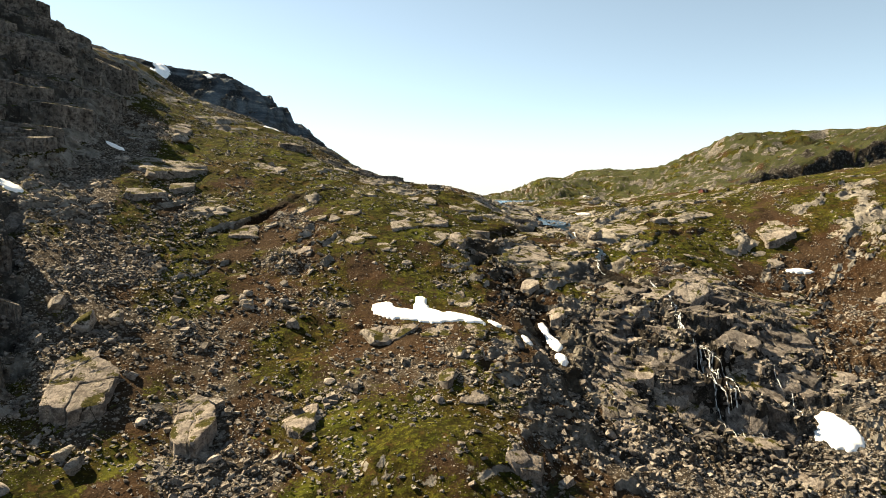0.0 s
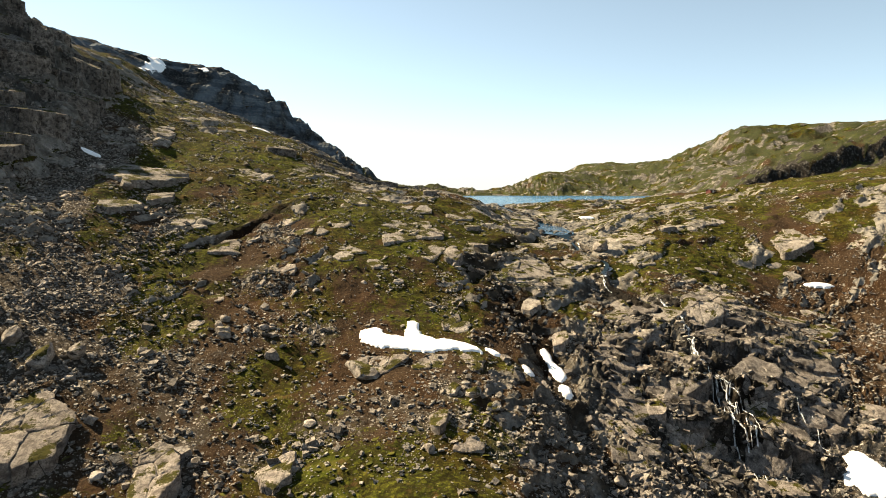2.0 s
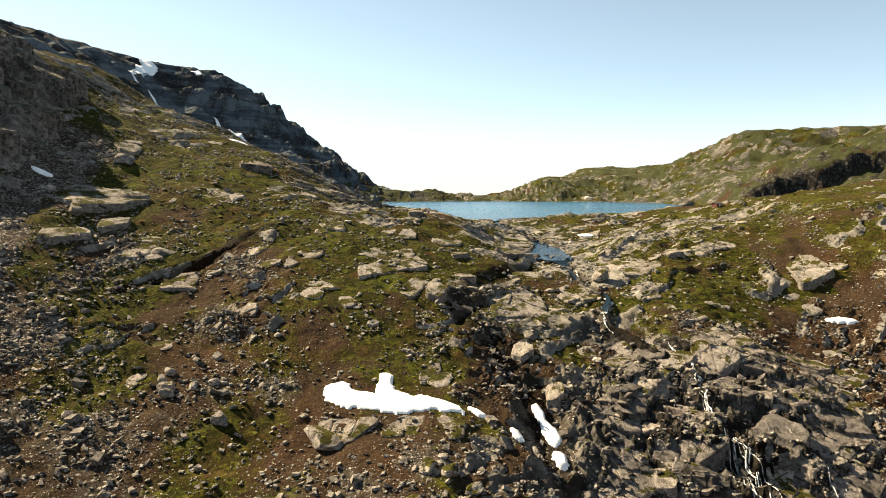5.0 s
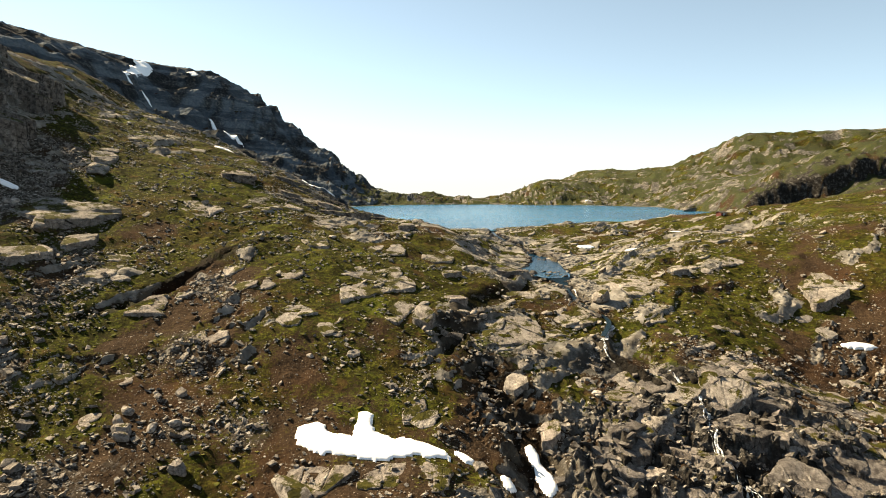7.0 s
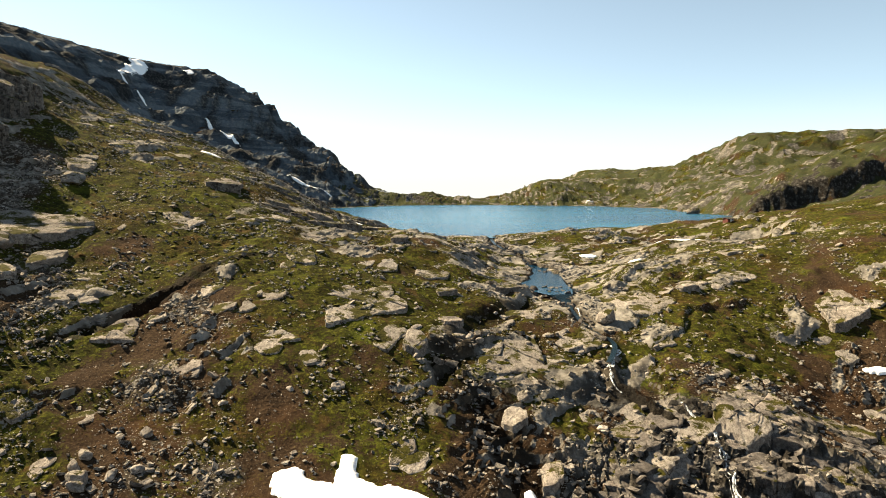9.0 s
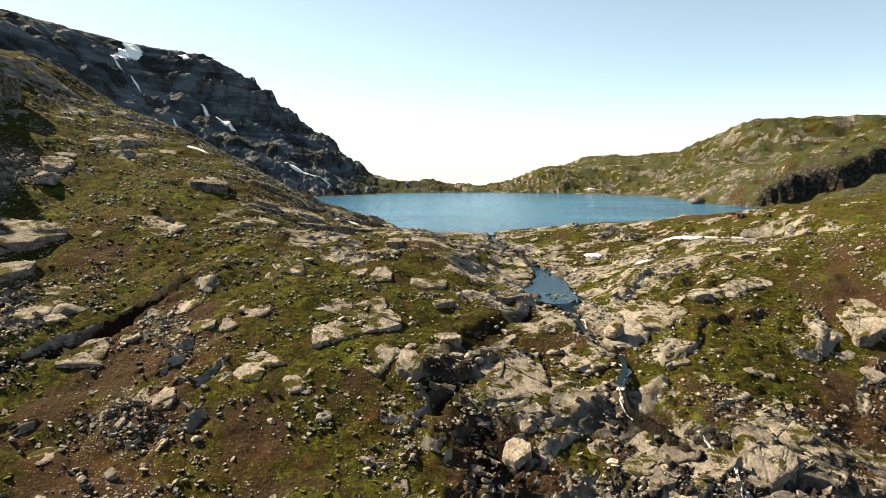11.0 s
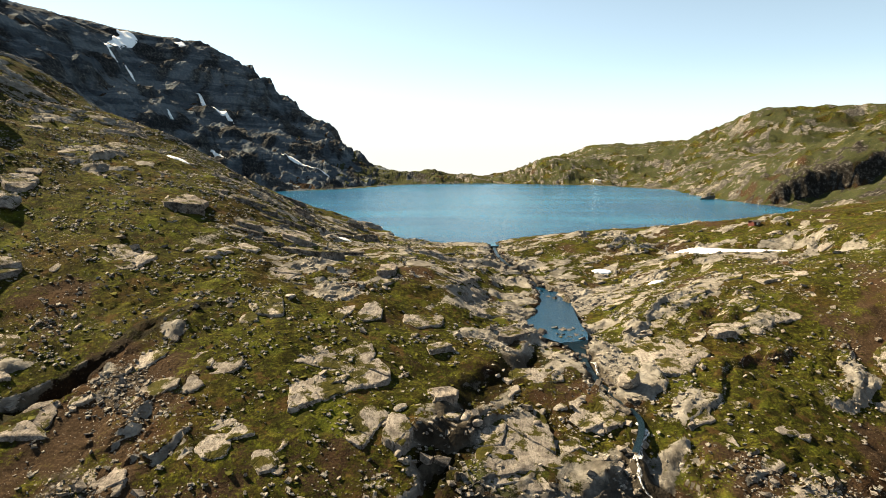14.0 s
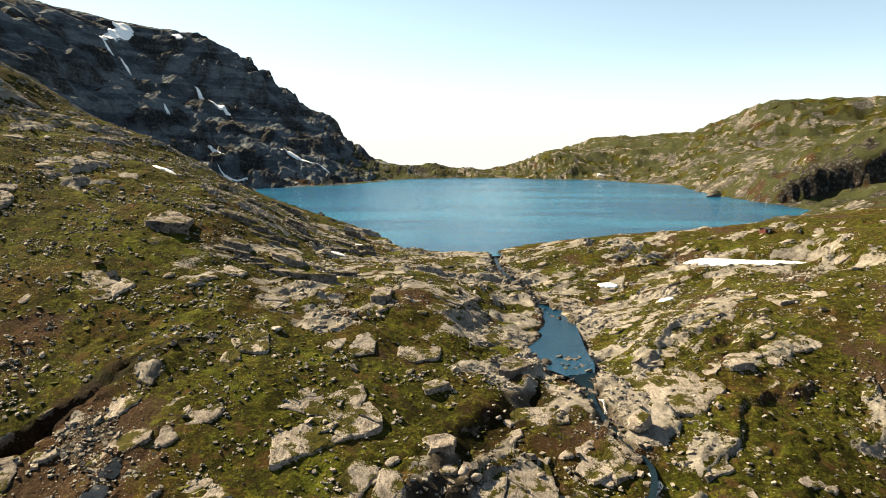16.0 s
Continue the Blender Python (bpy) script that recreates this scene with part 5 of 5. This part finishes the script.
# ---- snow ----
def snow(name, lobes, thick, step, label):
    """An old snow patch: lobes of x, y, two half widths and a turn, joined, lying on the ground."""
    lobes = np.array(lobes, float)
    reach = lobes[:, 2:4].max(1)
    xs = np.arange((lobes[:, 0] - reach).min() * 1.0 - 1, (lobes[:, 0] + reach).max() + 1 + step, step)
    ys = np.arange((lobes[:, 1] - reach).min() - 1, (lobes[:, 1] + reach).max() + 1 + step, step)
    gx, gy = np.meshgrid(xs, ys)
    f = np.full(gx.shape, -9.0)
    for x, y, a, b, turn in lobes:
        c, s = math.cos(radians(turn)), math.sin(radians(turn))
        u, v = ((gx - x) * c + (gy - y) * s) / a, ((gy - y) * c - (gx - x) * s) / b
        g = 1 - np.hypot(u, v)
        f = np.maximum(f, g) + 0.12 * np.exp(-6 * np.abs(f - g))
    f += 0.14 * fbm(gx / (reach.mean() * 0.35), gy / (reach.mean() * 0.35), 3, int(abs(lobes[0, 0])) + 3)
    low = sample(Z, gx, gy)
    for _ in range(3):
        pad = np.pad(low, 1, mode="edge")
        low = (pad[:-2, 1:-1] + pad[2:, 1:-1] + pad[1:-1, :-2] + pad[1:-1, 2:] + pad[1:-1, 1:-1] * 2) / 6
    top = np.maximum(low, 0 * low + sample(Z, gx, gy) - 0.25) + thick * np.sqrt(np.clip(f * 2.2, 0, 1)) - 0.12
    idx = sheet_faces(*gx.shape)
    on = f > -0.03
    part_of = np.zeros(on.shape, bool)
    part_of[np.unravel_index(np.argmax(f), f.shape)] = True
    while True:
        grown = np.pad(part_of, 1)
        grown = (grown[1:-1, 1:-1] | grown[:-2, 1:-1] | grown[2:, 1:-1] | grown[1:-1, :-2] | grown[1:-1, 2:]) & on
        if (grown == part_of).all():
            break
        part_of = grown
    keep = part_of.ravel()[idx].all(1)
    idx = idx[keep]
    used, flat = np.unique(idx, return_inverse=True)
    idx = flat.reshape(-1, 4)
    up = np.stack([gx, gy, top], -1).reshape(-1, 3)[used]
    down = up - (0, 0, thick + 0.5)
    n = len(up)
    edges = {}
    for q in idx:
        for a, b in zip(q, np.roll(q, -1)):
            if (b, a) in edges:
                del edges[(b, a)]
            else:
                edges[(a, b)] = 1
    wall = np.array([(b, a, a + n, b + n) for a, b in edges])
    me = mesh_of(name, np.vstack([up, down]), np.vstack([idx, idx[:, ::-1] + n, wall]), M_SNOW, True)
    return tagged(new(name, me), label, "snow", "snow patches")


for row in PATCHES:
    snow(*row)


# ---- the waterfall ----
def strand(name, path, wide, rng):
    """A thin run of white water that drops from ledge to ledge."""
    p = smooth_path(np.array(path, float), 0.35)
    p[:, 0] += 0.25 * vnoise(np.arange(len(p)) * 0.35, np.zeros(len(p)), int(rng.integers(999)))
    z = np.max([sample(Z, p[:, 0] + dx, p[:, 1] + dy) for dx, dy in ((0, 0), (0.2, 0), (-0.2, 0), (0, -0.3))], 0)
    z = np.minimum.accumulate(z + 0.1)
    z = np.maximum(z, sample(Z, p[:, 0], p[:, 1]) - 0.15) + 0.12
    half = wide * (0.75 + 0.5 * vnoise(np.arange(len(p)) * 0.3, np.ones(len(p)), int(rng.integers(999))))
    rows = [np.stack([p[:, 0] + t * half, p[:, 1] - 0.12 * (1 - t * t), z + 0.08 * (1 - t * t)], -1) for t in (-1, -0.4, 0.4, 1)]
    return new(name, mesh_of(name, np.stack(rows, 1).reshape(-1, 3), sheet_faces(len(p), 4), M_FOAM, True))


def waterfall():
    base = bpy.data.objects.new("waterfall", None)
    scene.collection.objects.link(base)
    tagged(base, "thin white waterfall running down dark stepped rock", "waterfall")
    rng = np.random.default_rng(12)
    main = np.array([(43.0, 139.5, 0, 0.4), (43.2, 136.6, 0, 0.4), (45.4, 134.6, 0, 0.4), (45.3, 130.4, 0, 0.36), (44.3, 125.5, 0, 0.3), (44.6, 120.5, 0, 0.36), (45.6, 116.5, 0, 0.36), (45.8, 111.7, 0, 0.32), (46.2, 106.6, 0, 0.3), (47.0, 102.5, 0, 0.2)])
    for dx, start, stop, wide in ((0, 0, 10, 0.3), (0.7, 2, 9, 0.14), (-0.7, 3, 8, 0.1), (1.4, 5, 10, 0.16), (2.3, 6, 10, 0.13), (-1.2, 6, 10, 0.12), (3.2, 6, 10, 0.1), (4.0, 7, 10, 0.08), (-2.0, 7, 10, 0.08), (0.5, 6, 10, 0.12)):
        path = main[start:stop].copy()
        t = np.linspace(0, 1, len(path))
        path[:, 0] += dx * np.sqrt(t) + 0.35 * rng.normal(size=len(path)) * (t > 0)
        strand("strand", path, 0.75 * wide, rng).parent = base
    strand("strand", [(57.2, 114.0, 0, 0), (56.6, 111.0, 0, 0), (56.9, 107.5, 0, 0), (56.4, 104.5, 0, 0)], 0.12, rng).parent = base
    strand("strand", [(58.4, 112.0, 0, 0), (58.0, 109.0, 0, 0), (58.6, 105.5, 0, 0)], 0.08, rng).parent = base
    for path in (((36.5, 155.5, 0, 0.5), (37.2, 153.5, 0, 0.7), (35.4, 150.0, 0, 0.7), (34.2, 147.0, 0, 0.6)), ((34.2, 147.0, 0, 0.6), (33.6, 143.2, 0, 0.6), (34.6, 141.6, 0, 0.3)), ((33.6, 172.5, 0, 0.6), (33.9, 169.5, 0, 0.6))):
        p = np.array(path, float)
        ob = strand("cascade", p, 0.85 * p[:, 3].mean(), rng)
        tagged(ob, "short foaming cascade of the outlet brook on rock", "cascade", "cascades")


waterfall()


# ---- the hut by the lake ----
def hut(x, y, yaw):
    base = bpy.data.objects.new("hut", None)
    scene.collection.objects.link(base)
    base.matrix_world = pose(x, y, height(x, y) - 0.1, 0, 0, yaw)
    tagged(base, "small red boarded hut with a dark gabled roof", "hut")
    l, w, h = 3.0, 2.4, 1.15
    bm = box_bm(-l / 2, l / 2, -w / 2, w / 2, -0.4, h)
    part("wall", bm, M_RED, base)
    for s in (-1, 1):
        bm = bmesh.new()
        vs = [bm.verts.new((s * l / 2, v, z)) for v, z in ((-w / 2, h), (w / 2, h), (0, h + 0.5))] + [bm.verts.new((s * (l / 2 - 0.1), v, z)) for v, z in ((-w / 2, h), (w / 2, h), (0, h + 0.5))]
        for q in ((0, 1, 2), (5, 4, 3), (0, 3, 4, 1), (1, 4, 5, 2), (2, 5, 3, 0)):
            bm.faces.new([vs[i] for i in q])
        bmesh.ops.recalc_face_normals(bm, faces=bm.faces[:])
        part("gable", bm, M_RED, base)
        bm = box_bm(-l / 2 - 0.3, l / 2 + 0.3, 0, w / 2 * 1.25, -0.08, 0.08, 0.02)
        roof = part("roof", bm, M_ROOF, base, "dark roof")
        roof.matrix_basis = pose(0, 0, h + 0.55, 0, 0, 90 - 90 * s) @ pose(0, 0, 0, -23, 0, 0)
    door = part("door", box_bm(-0.4, 0.4, -w / 2 - 0.06, -w / 2 - 0.01, -0.3, 1.05, 0.01), M_TRIM, base)
    part("handle", box_bm(0.26, 0.34, -w / 2 - 0.12, -w / 2 - 0.06, 0.45, 0.55, 0.01), M_ROOF, door)
    window = part("window", box_bm(0.7, 1.25, -w / 2 - 0.05, -w / 2 - 0.01, 0.4, 0.9, 0.01), M_TRIM, base)
    part("pane", box_bm(0.76, 1.19, -w / 2 - 0.065, -w / 2 - 0.051, 0.46, 0.84), M_PANE, window)


hut(112.0, 288.0, 25)


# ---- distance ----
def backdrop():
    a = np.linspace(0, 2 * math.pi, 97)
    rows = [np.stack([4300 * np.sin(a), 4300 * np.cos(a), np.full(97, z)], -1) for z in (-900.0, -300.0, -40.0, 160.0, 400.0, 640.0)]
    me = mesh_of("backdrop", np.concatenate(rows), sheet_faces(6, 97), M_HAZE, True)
    tagged(new("backdrop", me), "glowing white sheet that stands in for haze along the horizon", "haze", kind="structure")


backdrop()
